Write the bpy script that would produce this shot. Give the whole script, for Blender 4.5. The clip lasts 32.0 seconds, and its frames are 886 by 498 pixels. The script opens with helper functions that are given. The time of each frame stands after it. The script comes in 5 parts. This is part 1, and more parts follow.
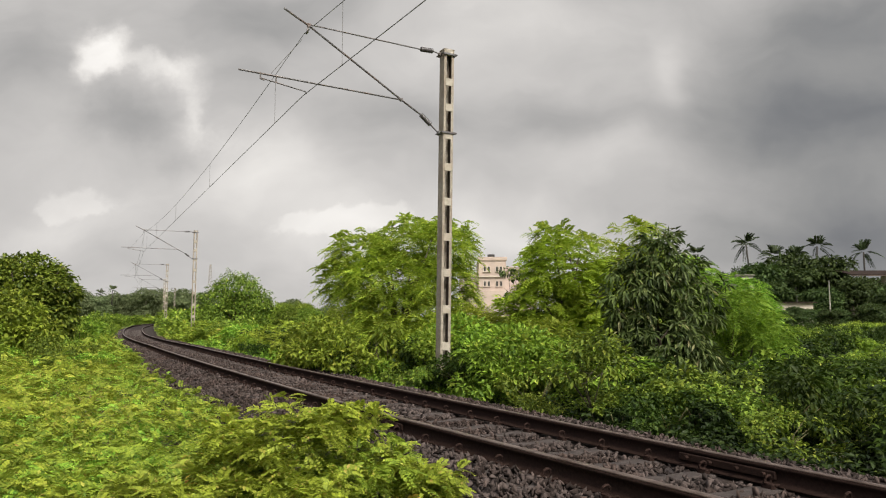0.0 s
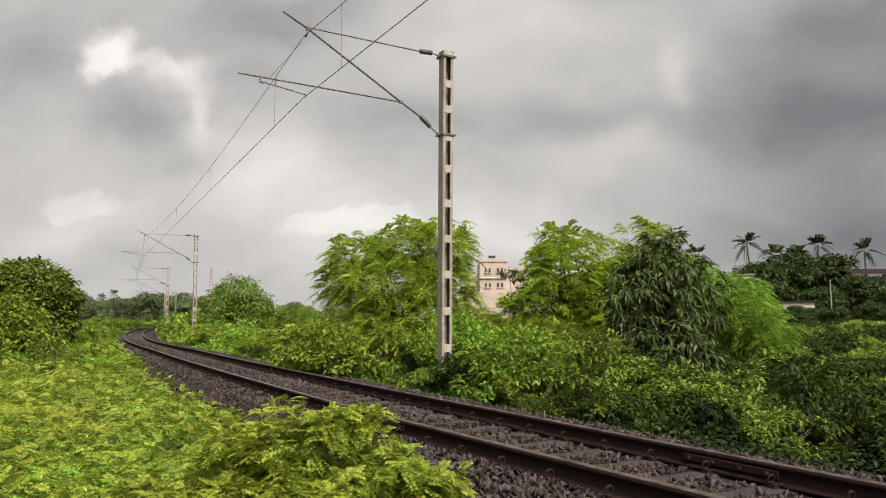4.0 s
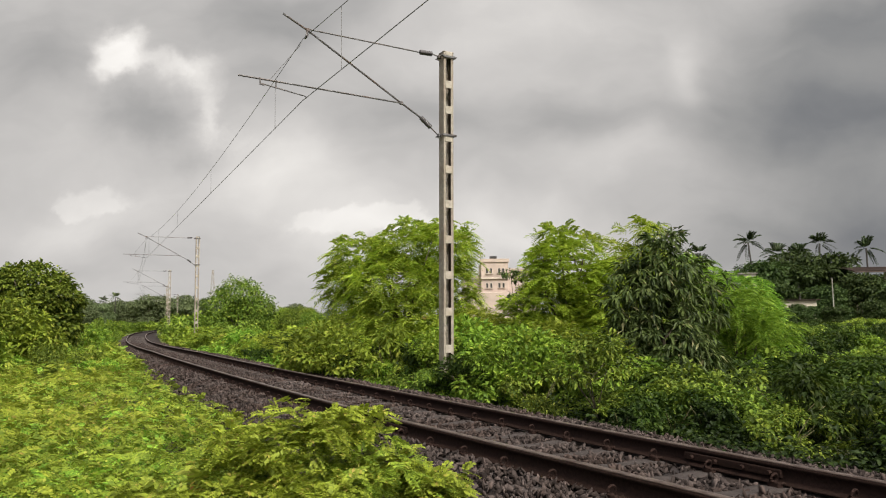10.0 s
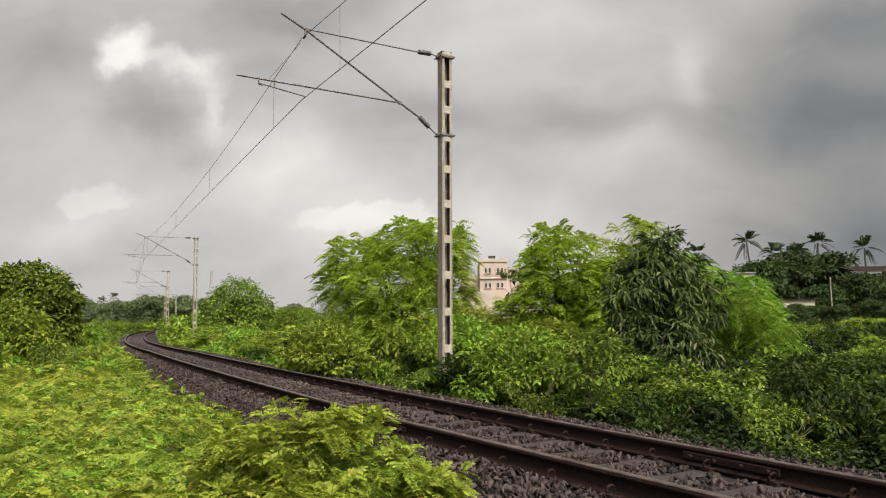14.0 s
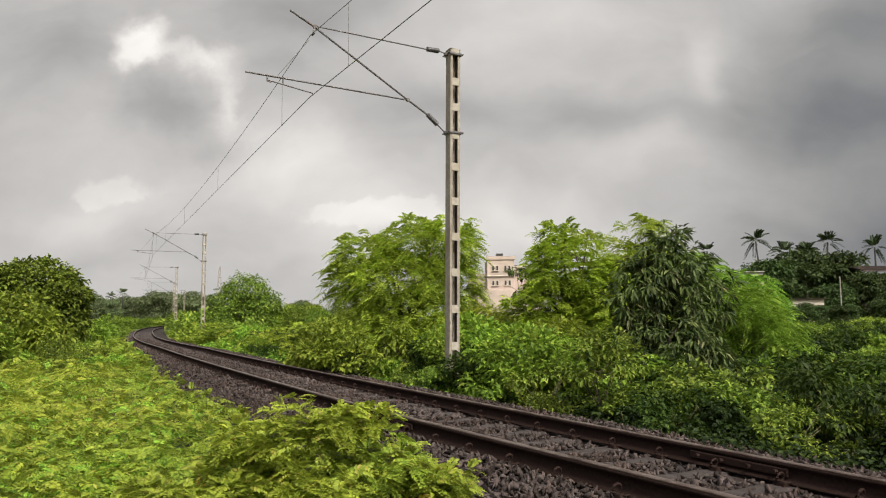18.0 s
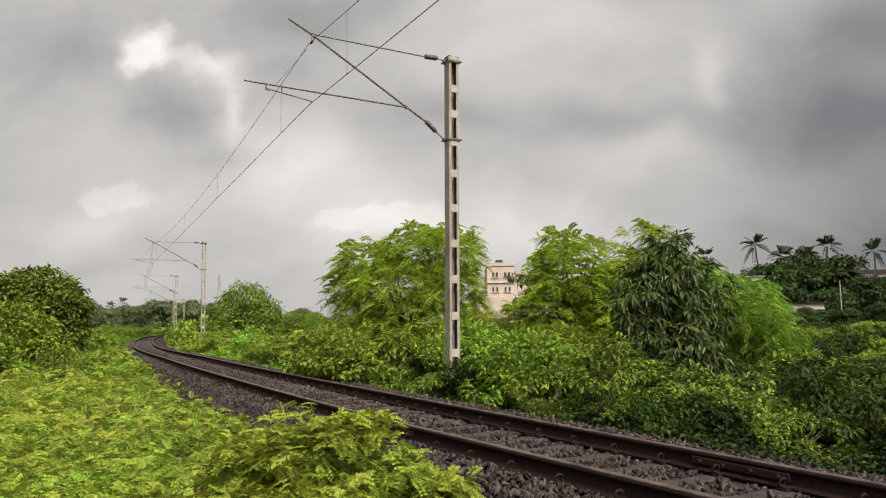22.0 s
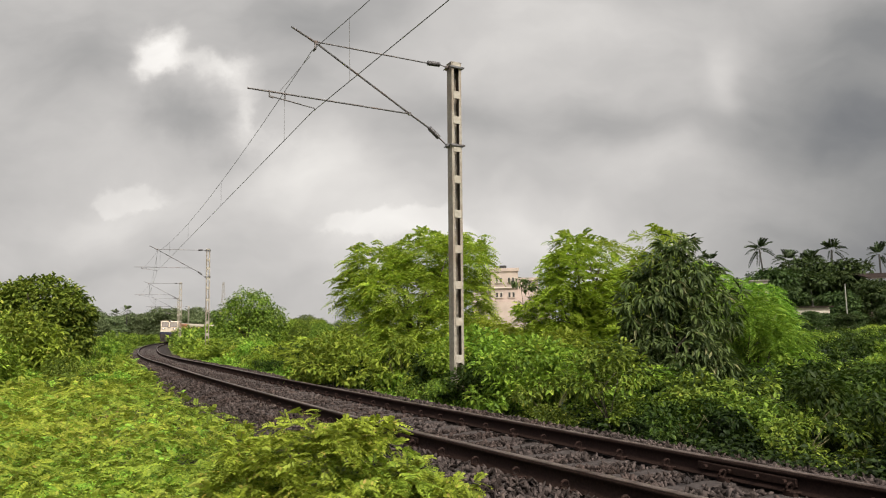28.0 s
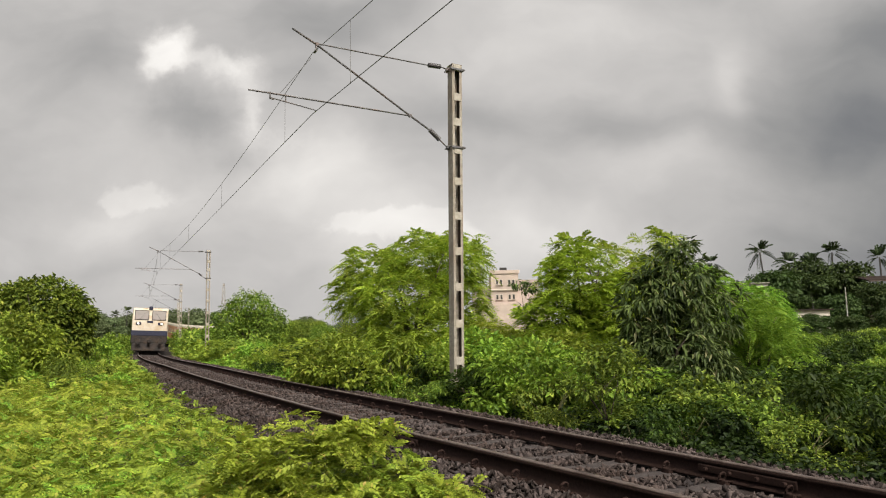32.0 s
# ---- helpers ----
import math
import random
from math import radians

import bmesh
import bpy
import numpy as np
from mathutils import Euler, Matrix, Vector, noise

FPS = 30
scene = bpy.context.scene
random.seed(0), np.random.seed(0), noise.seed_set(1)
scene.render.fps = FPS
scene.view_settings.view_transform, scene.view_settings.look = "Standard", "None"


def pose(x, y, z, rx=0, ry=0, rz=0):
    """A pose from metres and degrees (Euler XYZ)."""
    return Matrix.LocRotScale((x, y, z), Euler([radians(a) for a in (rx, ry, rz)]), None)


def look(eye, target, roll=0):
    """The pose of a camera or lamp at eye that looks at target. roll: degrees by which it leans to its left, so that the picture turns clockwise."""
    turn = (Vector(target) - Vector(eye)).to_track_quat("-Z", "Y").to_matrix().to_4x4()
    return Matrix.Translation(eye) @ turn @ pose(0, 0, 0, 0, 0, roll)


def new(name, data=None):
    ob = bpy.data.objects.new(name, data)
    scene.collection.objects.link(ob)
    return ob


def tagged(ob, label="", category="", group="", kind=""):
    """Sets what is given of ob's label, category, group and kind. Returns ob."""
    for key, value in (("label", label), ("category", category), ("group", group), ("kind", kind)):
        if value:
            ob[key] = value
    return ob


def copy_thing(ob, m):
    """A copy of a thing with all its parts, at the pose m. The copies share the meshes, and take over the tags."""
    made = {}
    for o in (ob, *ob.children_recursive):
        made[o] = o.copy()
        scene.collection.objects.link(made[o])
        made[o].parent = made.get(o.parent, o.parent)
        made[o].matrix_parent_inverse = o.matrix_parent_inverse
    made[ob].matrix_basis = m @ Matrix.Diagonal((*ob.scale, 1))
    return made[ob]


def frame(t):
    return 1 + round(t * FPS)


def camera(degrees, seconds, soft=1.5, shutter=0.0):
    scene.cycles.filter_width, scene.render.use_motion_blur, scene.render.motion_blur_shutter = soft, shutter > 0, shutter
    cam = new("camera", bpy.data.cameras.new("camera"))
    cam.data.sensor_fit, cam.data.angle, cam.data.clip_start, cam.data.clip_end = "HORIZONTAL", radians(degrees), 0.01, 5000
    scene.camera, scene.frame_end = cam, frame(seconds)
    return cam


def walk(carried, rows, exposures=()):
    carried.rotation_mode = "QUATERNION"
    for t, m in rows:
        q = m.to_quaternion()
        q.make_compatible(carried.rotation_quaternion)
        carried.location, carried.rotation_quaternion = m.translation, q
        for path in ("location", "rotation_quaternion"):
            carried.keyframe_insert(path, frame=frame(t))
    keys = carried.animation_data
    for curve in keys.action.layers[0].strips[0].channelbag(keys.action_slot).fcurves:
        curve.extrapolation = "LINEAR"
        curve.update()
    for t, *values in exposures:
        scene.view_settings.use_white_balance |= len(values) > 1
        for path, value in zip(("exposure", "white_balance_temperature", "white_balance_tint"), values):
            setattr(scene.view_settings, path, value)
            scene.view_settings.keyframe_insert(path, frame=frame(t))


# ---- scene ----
# ---------------------------------------------------------------- camera
def aim(yaw, pitch, roll):
    return pose(0, 0, 1.207, 90 + pitch, 0, yaw) @ pose(0, 0, 0, 0, 0, roll)


cam = camera(63.7, 32.0, 1.1)
walk(cam, [(t, aim(a, b, c)) for t, a, b, c in (
    (0.0, 0.000, 5.377, 0.000), (0.5, -0.167, 5.425, -0.070), (1.0, -0.292, 5.403, -0.185), (1.5, -0.302, 5.588, -0.185),
    (2.0, -0.064, 5.617, -0.324), (2.5, -0.122, 5.588, -0.381), (3.0, -0.177, 5.411, -0.247), (3.5, -0.036, 5.470, -0.359),
    (5.5, 0.125, 5.551, -0.503), (6.0, 0.028, 5.574, -0.476), (6.5, 0.004, 5.722, -0.536), (7.0, 0.106, 5.831, -0.531),
    (7.5, 0.056, 5.712, -0.637), (8.0, 0.170, 5.764, -0.674), (8.5, 0.256, 5.554, -0.670), (9.0, 0.227, 5.619, -0.660),
    (9.5, 0.249, 5.554, -0.670), (10.0, 0.154, 5.578, -0.806), (10.5, 0.152, 5.555, -0.910), (11.0, 0.139, 5.872, -0.849),
    (11.5, 0.329, 5.579, -0.920), (12.0, 0.134, 5.389, -0.875), (12.5, 0.015, 5.392, -0.888), (13.0, 0.108, 5.464, -1.025),
    (13.5, 0.078, 5.568, -0.947), (14.0, 0.048, 5.560, -0.864), (14.5, 0.156, 5.566, -0.883), (16.5, 0.266, 5.287, -0.758),
    (17.0, 0.244, 5.588, -0.584), (17.5, 0.560, 5.571, -0.534), (18.0, 0.656, 5.361, -0.543), (18.5, 0.768, 5.481, -0.670),
    (19.0, 0.616, 5.396, -0.684), (19.5, 0.649, 5.427, -0.773), (20.0, 0.651, 5.530, -0.694), (20.5, 0.698, 5.700, -0.802),
    (21.0, 0.816, 5.742, -0.764), (21.5, 0.733, 5.855, -0.846), (22.0, 0.619, 5.908, -0.951), (22.5, 0.629, 5.922, -0.948),
    (23.0, 0.697, 5.842, -0.862), (23.5, 0.582, 5.728, -0.978), (24.0, 0.567, 5.786, -1.109), (24.5, 0.571, 5.985, -1.013),
    (25.0, 0.537, 5.985, -1.062), (25.5, 0.501, 6.309, -1.097), (27.5, 0.644, 6.212, -1.217), (28.0, 0.905, 6.387, -1.271),
    (28.5, 0.806, 6.443, -1.120), (29.0, 0.807, 6.511, -1.096), (29.5, 0.699, 6.594, -0.961), (30.0, 0.917, 6.576, -0.953),
    (30.5, 0.930, 6.523, -0.997), (31.0, 0.998, 6.480, -1.022), (31.5, 0.978, 6.575, -0.990), (32.0, 0.926, 6.544, -1.145)
)], exposures=((0, 0.0), (32, 0.0)))

# ---------------------------------------------------------------- world, sun
SUN_EL, SUN_AZ = radians(48), radians(156)      # clockwise from +y
world = bpy.data.worlds.new("overcast")
scene.world = world
world.use_nodes = True
wn = world.node_tree
wn.nodes.clear()
sky = wn.nodes.new("ShaderNodeTexSky")
sky.sky_type, sky.sun_disc, sky.sun_elevation, sky.sun_rotation = "NISHITA", False, SUN_EL, SUN_AZ
sky.dust_density, sky.air_density = 6.0, 1.0
hs = wn.nodes.new("ShaderNodeHueSaturation")
hs.inputs["Saturation"].default_value = 0.25
bg = wn.nodes.new("ShaderNodeBackground")
bg.inputs["Strength"].default_value = 0.15
wo = wn.nodes.new("ShaderNodeOutputWorld")
wn.links.new(sky.outputs[0], hs.inputs["Color"])
wn.links.new(hs.outputs[0], bg.inputs["Color"])
wn.links.new(bg.outputs[0], wo.inputs["Surface"])
sun = new("sun", bpy.data.lights.new("sun", "SUN"))
sun.data.energy, sun.data.angle, sun.data.color = 4.4, radians(20), (1.0, 0.95, 0.84)
sd = Vector((math.sin(SUN_AZ) * math.cos(SUN_EL), math.cos(SUN_AZ) * math.cos(SUN_EL), math.sin(SUN_EL)))
sun.matrix_world = look(sd * 100, (0, 0, 0))


# ---------------------------------------------------------------- materials
def material(name):
    m = bpy.data.materials.new(name)
    m.use_nodes = True
    nt = m.node_tree
    nt.nodes.clear()
    out = nt.nodes.new("ShaderNodeOutputMaterial")
    return m, nt, out


def nd(nt, kind, links=(), **props):
    n = nt.nodes.new("ShaderNode" + kind)
    for k, v in props.items():
        if k == "operation":
            n.operation = v
        elif k == "data_type":
            n.data_type = v
        elif k == "blend_type":
            n.blend_type = v
        else:
            n.inputs[k.replace("_", " ")].default_value = v
    for slot, sock in links:
        nt.links.new(sock, n.inputs[slot])
    return n


def ramp(nt, fac, stops):
    n = nt.nodes.new("ShaderNodeValToRGB")
    els = n.color_ramp.elements
    while len(els) < len(stops):
        els.new(0.5)
    for e, (p, c) in zip(els, stops):
        e.position, e.color = p, (*c, 1)
    nt.links.new(fac, n.inputs[0])
    return n


def mixc(nt, fac, a, b, blend="MIX"):
    n = nt.nodes.new("ShaderNodeMix")
    n.data_type, n.blend_type = "RGBA", blend
    for slot, v in ((0, fac), (6, a), (7, b)):
        if isinstance(v, (int, float)):
            n.inputs[slot].default_value = v
        elif isinstance(v, tuple):
            n.inputs[slot].default_value = (*v, 1)
        else:
            nt.links.new(v, n.inputs[slot])
    return n.outputs[2]


def surface(name, dark, light, grain=20.0, stain=1.5, stain_col=None, rough=0.8, bump=0.3, bump_scale=None, metal=0.0, per_piece=0.0, gloss=0.3):
    """A worn surface: fine grain between two colours, large stains, relief."""
    m, nt, out = material(name)
    tc = nd(nt, "TexCoord")
    n1 = nd(nt, "TexNoise", [("Vector", tc.outputs["Object"])], Scale=grain, Detail=6.0, Roughness=0.65)
    n2 = nd(nt, "TexNoise", [("Vector", tc.outputs["Object"])], Scale=stain, Detail=4.0, Roughness=0.6)
    col = ramp(nt, n1.outputs[0], [(0.3, dark), (0.72, light)]).outputs[0]
    if stain_col:
        f = ramp(nt, n2.outputs[0], [(0.45, (0, 0, 0)), (0.68, (1, 1, 1))]).outputs[0]
        col = mixc(nt, f, col, stain_col)
    if per_piece:
        oi = nd(nt, "ObjectInfo")
        ge = nd(nt, "NewGeometry")
        ad = nd(nt, "Math", [(0, oi.outputs["Random"]), (1, ge.outputs["Random Per Island"])], operation="ADD")
        fr = nd(nt, "Math", [(0, ad.outputs[0])], operation="FRACT")
        v = nd(nt, "MapRange", [("Value", fr.outputs[0])])
        v.inputs["To Min"].default_value, v.inputs["To Max"].default_value = 1 - per_piece, 1 + per_piece
        h = nd(nt, "HueSaturation", [("Color", col), ("Value", v.outputs[0])])
        col = h.outputs[0]
    b = nd(nt, "BsdfPrincipled", [("Base Color", col)], Roughness=rough, Metallic=metal)
    b.inputs["Specular IOR Level"].default_value = gloss
    bs = n1
    if bump_scale:
        bs = nd(nt, "TexNoise", [("Vector", tc.outputs["Object"])], Scale=bump_scale, Detail=5.0)
    bp = nd(nt, "Bump", [("Height", bs.outputs[0])], Strength=bump, Distance=0.01)
    nt.links.new(bp.outputs[0], b.inputs["Normal"])
    nt.links.new(b.outputs[0], out.inputs[0])
    return m


def leaf_material(name, a, b, c, trans=0.35, rough=0.55, spread=0.18, patch=0.6):
    """Leaves: each one its own tone from a to b, with a few of tone c; light shines through."""
    m, nt, out = material(name)
    ge, oi, tc = nd(nt, "NewGeometry"), nd(nt, "ObjectInfo"), nd(nt, "TexCoord")
    col = ramp(nt, ge.outputs["Random Per Island"], [(0.0, a), (0.75, b), (0.93, b), (1.0, c)]).outputs[0]
    n = nd(nt, "TexNoise", [("Vector", tc.outputs["Object"])], Scale=patch, Detail=3.0)
    v0 = nd(nt, "MapRange", [("Value", n.outputs[0])])
    v0.inputs["From Min"].default_value, v0.inputs["From Max"].default_value = 0.3, 0.7
    v0.inputs["To Min"].default_value, v0.inputs["To Max"].default_value = 0.75, 1.3
    v = nd(nt, "MapRange", [("Value", oi.outputs["Random"])])
    v.inputs["To Min"].default_value, v.inputs["To Max"].default_value = 1 - spread, 1 + spread
    mu = nd(nt, "Math", [(0, v0.outputs[0]), (1, v.outputs[0])], operation="MULTIPLY")
    hu = nd(nt, "MapRange", [("Value", oi.outputs["Random"])])
    hu.inputs["To Min"].default_value, hu.inputs["To Max"].default_value = 0.488, 0.51
    h = nd(nt, "HueSaturation", [("Color", col), ("Value", mu.outputs[0]), ("Hue", hu.outputs[0])])
    p = nd(nt, "BsdfPrincipled", [("Base Color", h.outputs[0])], Roughness=rough)
    p.inputs["Specular IOR Level"].default_value = 0.18
    t = nd(nt, "BsdfTranslucent", [("Color", h.outputs[0])])
    mx = nd(nt, "MixShader", [(1, p.outputs[0]), (2, t.outputs[0])], Fac=trans)
    nt.links.new(mx.outputs[0], out.inputs[0])
    return m


BALLAST = surface("ballast_bed", (0.01872, 0.01498, 0.01498), (0.05616, 0.0468, 0.04493), 30, 2, (0.03276, 0.0234, 0.01872), 0.95, 0.9, 45, gloss=0.1)
STONE = surface("crushed_basalt", (0.02656, 0.02065, 0.01858), (0.09028, 0.07122, 0.06504), 1.5, 0.8, (0.05524, 0.0382, 0.03201), 0.95, 0.4, 6, per_piece=0.65, gloss=0.05)
RAIL_SIDE = surface("rusty_rail_steel", (0.01285, 0.00816, 0.007038), (0.03672, 0.02203, 0.01799), 40, 3, (0.0257, 0.0155, 0.01251), 0.9, 0.4, gloss=0.04)
RAIL_HEAD = surface("worn_rail_head", (0.0792, 0.05557, 0.04554), (0.1584, 0.1197, 0.101), 60, 4, (0.0495, 0.02993, 0.02297), 0.45, 0.1, metal=0.3)
CONCRETE = surface("sleeper_concrete", (0.0384, 0.02987, 0.0273), (0.08532, 0.06825, 0.06227), 30, 2.5, (0.0273, 0.02048, 0.01793), 0.9, 0.5, per_piece=0.2)
GALV = surface("weathered_galvanised_steel", (0.216, 0.188, 0.152), (0.368, 0.324, 0.264), 14, 1.3, (0.2, 0.152, 0.112), 0.6, 0.15, metal=0.2)
GALV_PALE = surface("pale_galvanised_plate", (0.264, 0.236, 0.192), (0.4, 0.36, 0.296), 14, 2.0, (0.272, 0.224, 0.16), 0.65, 0.15)
# rusty brown, darkened to hold the shade inside the mast
SHADED_INSIDE = surface("shaded_rusty_inner_web", (0.05, 0.035, 0.025), (0.11, 0.085, 0.065), 10, 1.5, (0.07, 0.04, 0.025), 0.85, 0.2)
TUBE = surface("dark_steel_tube", (0.08, 0.075, 0.075), (0.17, 0.165, 0.165), 12, 2, (0.12, 0.08, 0.06), 0.5, 0.1, metal=0.5)
INSUL = surface("brown_porcelain", (0.05, 0.045, 0.045), (0.1, 0.09, 0.09), 10, 3, None, 0.25, 0.05)
WIRE = surface("copper_wire", (0.1, 0.095, 0.09), (0.18, 0.17, 0.16), 5, 1, None, 0.5, 0.0, metal=0.5)
EARTH = surface("soil_and_litter", (0.03, 0.034, 0.014), (0.07, 0.075, 0.026), 9, 0.25, (0.07, 0.055, 0.035), 0.95, 0.8, 6)
MEADOW = surface("far_meadow", (0.07, 0.1, 0.018), (0.17, 0.2, 0.035), 1.2, 0.06, (0.06, 0.09, 0.02), 0.95, 0.5)
BARK = surface("grey_brown_bark", (0.06, 0.045, 0.032), (0.16, 0.125, 0.095), 25, 3, (0.09, 0.08, 0.06), 0.9, 0.8)
PALM_BARK = surface("ringed_palm_bark", (0.03, 0.027, 0.024), (0.075, 0.068, 0.06), 12, 2, (0.05, 0.045, 0.04), 0.9, 0.5)
TWIG = surface("green_brown_twig", (0.06, 0.06, 0.025), (0.14, 0.12, 0.055), 25, 3, None, 0.9, 0.4)

LEAF_YELLOW = leaf_material("young_yellow_green_leaf", (0.1427, 0.1856, 0.01756), (0.3306, 0.3868, 0.04389), (0.3983, 0.3, 0.0798), 0.35)
LEAF_FRESH = leaf_material("vivid_green_leaf", (0.1404, 0.243, 0.02088), (0.3465, 0.486, 0.04572), (0.3933, 0.468, 0.06525), 0.45, spread=0.1)
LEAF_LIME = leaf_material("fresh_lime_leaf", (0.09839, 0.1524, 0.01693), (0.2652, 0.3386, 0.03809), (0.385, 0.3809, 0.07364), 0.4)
LEAF_GRASS = leaf_material("grass_blade", (0.18, 0.27, 0.0252), (0.36, 0.45, 0.054), (0.495, 0.45, 0.144), 0.6)
LEAF_TIP = leaf_material("bronze_young_leaf", (0.3, 0.2, 0.04), (0.46, 0.36, 0.06), (0.42, 0.2, 0.06), 0.4)
LEAF_DRY = leaf_material("dry_straw_blade", (0.3, 0.22, 0.07), (0.46, 0.36, 0.12), (0.36, 0.2, 0.08), 0.3)
LEAF_MID = leaf_material("mid_green_leaf", (0.05738, 0.1035, 0.01495), (0.1978, 0.2702, 0.03335), (0.3703, 0.4025, 0.0667), 0.35)
LEAF_BRIGHT = leaf_material("bright_feathery_leaf", (0.1431, 0.22, 0.0232), (0.3752, 0.45, 0.0508), (0.5067, 0.5, 0.087), 0.45)
LEAF_GREEN = leaf_material("lush_green_leaf", (0.08114, 0.1663, 0.01949), (0.2486, 0.399, 0.04379), (0.4109, 0.5097, 0.07314), 0.4)
LEAF_DARK = leaf_material("dark_lanceolate_leaf", (0.024, 0.0444, 0.012), (0.102, 0.144, 0.039), (0.24, 0.228, 0.105), 0.25, 0.45)
# leaf with the shade of the right-hand side put into its colour
LEAF_SHADE = leaf_material("shade_darkened_leaf", (0.006, 0.01403, 0.00285), (0.024, 0.04335, 0.006412), (0.06, 0.08288, 0.01425), 0.25)
LEAF_DEEP = leaf_material("deep_green_leaf", (0.0137, 0.03006, 0.004463), (0.04479, 0.07514, 0.008925), (0.1159, 0.1445, 0.02231), 0.32)
# paled base colour stands in for the haze of distance
LEAF_FAR = leaf_material("haze_paled_leaf", (0.09706, 0.1275, 0.05802), (0.1748, 0.2105, 0.09859), (0.22, 0.255, 0.1276), 0.35, 0.9)
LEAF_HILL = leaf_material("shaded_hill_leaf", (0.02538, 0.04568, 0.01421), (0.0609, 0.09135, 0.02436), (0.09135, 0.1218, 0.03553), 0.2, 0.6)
LEAF_PALM = leaf_material("palm_frond_leaf", (0.0264, 0.0432, 0.0168), (0.06, 0.084, 0.0336), (0.108, 0.102, 0.048), 0.2, 0.5)


# ---------------------------------------------------------------- building helpers
def part(name, bm, mat, parent=None, label="", smooth=False):
    """Links a bmesh as one mesh object, under a thing or a part."""
    me = bpy.data.meshes.new(name)
    bm.to_mesh(me)
    bm.free()
    me.materials.append(mat)
    if smooth:
        me.polygons.foreach_set("use_smooth", [True] * len(me.polygons))
    return child(name, me, parent, label)


def child(name, me, parent=None, label=""):
    ob = new(name, me)
    if parent is not None:
        ob.parent = parent
    if label:
        ob["label"] = label
    return ob


def thing(name, m, label, category, group="", kind=""):
    ob = new(name)
    ob.matrix_world = m
    return tagged(ob, label, category, group, kind)


def np_mesh(name, verts, faces, mat, smooth=False):
    """A mesh from arrays: verts (n, 3) and faces (m, 3 or 4)."""
    me = bpy.data.meshes.new(name)
    verts, faces = np.asarray(verts, np.float32), np.asarray(faces, np.int32)
    k = faces.shape[1]
    me.vertices.add(len(verts))
    me.vertices.foreach_set("co", verts.ravel())
    me.loops.add(faces.size)
    me.loops.foreach_set("vertex_index", faces.ravel())
    me.polygons.add(len(faces))
    me.polygons.foreach_set("loop_start", np.arange(0, faces.size, k, dtype=np.int32))
    if smooth:
        me.polygons.foreach_set("use_smooth", np.ones(len(faces), bool))
    me.materials.append(mat)
    me.update(calc_edges=True)
    return me


def box(bm, x0, y0, z0, x1, y1, z1, bevel=0.0):
    r = bmesh.ops.create_cube(bm, size=1.0)
    for v in r["verts"]:
        v.co = Vector(((x0 + x1) / 2 + v.co.x * (x1 - x0), (y0 + y1) / 2 + v.co.y * (y1 - y0), (z0 + z1) / 2 + v.co.z * (z1 - z0)))
    if bevel:
        es = list({e for v in r["verts"] for e in v.link_edges})
        bmesh.ops.bevel(bm, geom=es, offset=bevel, segments=1, affect="EDGES", profile=0.5)
    return r["verts"]


def tube(bm, pts, radii, sides=8, cap=True):
    """A round bar along pts, with a radius at each."""
    pts = [Vector(p) for p in pts]
    if isinstance(radii, (int, float)):
        radii = [radii] * len(pts)
    rings = []
    for i, (p, r) in enumerate(zip(pts, radii)):
        d = (pts[min(i + 1, len(pts) - 1)] - pts[max(i - 1, 0)]).normalized()
        s = d.cross(Vector((0, 0, 1)))
        if s.length < 1e-3:
            s = d.cross(Vector((1, 0, 0)))
        s.normalize()
        u = s.cross(d)
        rings.append([bm.verts.new(p + (s * math.cos(a) + u * math.sin(a)) * r) for a in (2 * math.pi * k / sides for k in range(sides))])
    for a, b in zip(rings, rings[1:]):
        for k in range(sides):
            bm.faces.new((a[k], a[(k + 1) % sides], b[(k + 1) % sides], b[k]))
    if cap:
        bm.faces.new(rings[0][::-1])
        bm.faces.new(rings[-1])


# ---------------------------------------------------------------- the line of the track
S = np.arange(-45.0, 760.0, 0.25)
_k = np.interp(S, (-6, 25, 55, 85, 120, 170, 330, 340), (-0.001130, -0.002178, -0.001080, -0.001370, -0.002024, -0.002833, -0.002833, 0.0))
_th = np.cumsum(_k) * 0.25
_th += 0.521408 - np.interp(0, S, _th)
_x = np.cumsum(-np.sin(_th)) * 0.25
_y = np.cumsum(np.cos(_th)) * 0.25
_x += 1.0571 - np.interp(0, S, _x)
_y += 7.1336 - np.interp(0, S, _y)
_z = np.interp(S, (25, 60, 95, 140), (0.0, -0.33, -0.252, -0.303))
CANT = 0.08


def cant(s):
    """How far the outer rail lies over the inner one; it grows towards the near end."""
    return float(np.interp(s, (-6, -2.5, 2.5), (0.14, 0.13, CANT)))


def on_track(s, off=0.0, up=0.0):
    """The place beside the track at s metres along it, off metres to its right, up over the rails; and the heading."""
    th = np.interp(s, S, _th)
    return (np.interp(s, S, _x) + off * np.cos(th), np.interp(s, S, _y) + off * np.sin(th), np.interp(s, S, _z) + up), th


def track_pose(s, off=0.0, up=0.0):
    p, th = on_track(s, off, up)
    return Matrix.LocRotScale([float(v) for v in p], Euler((0, 0, float(th))), None)


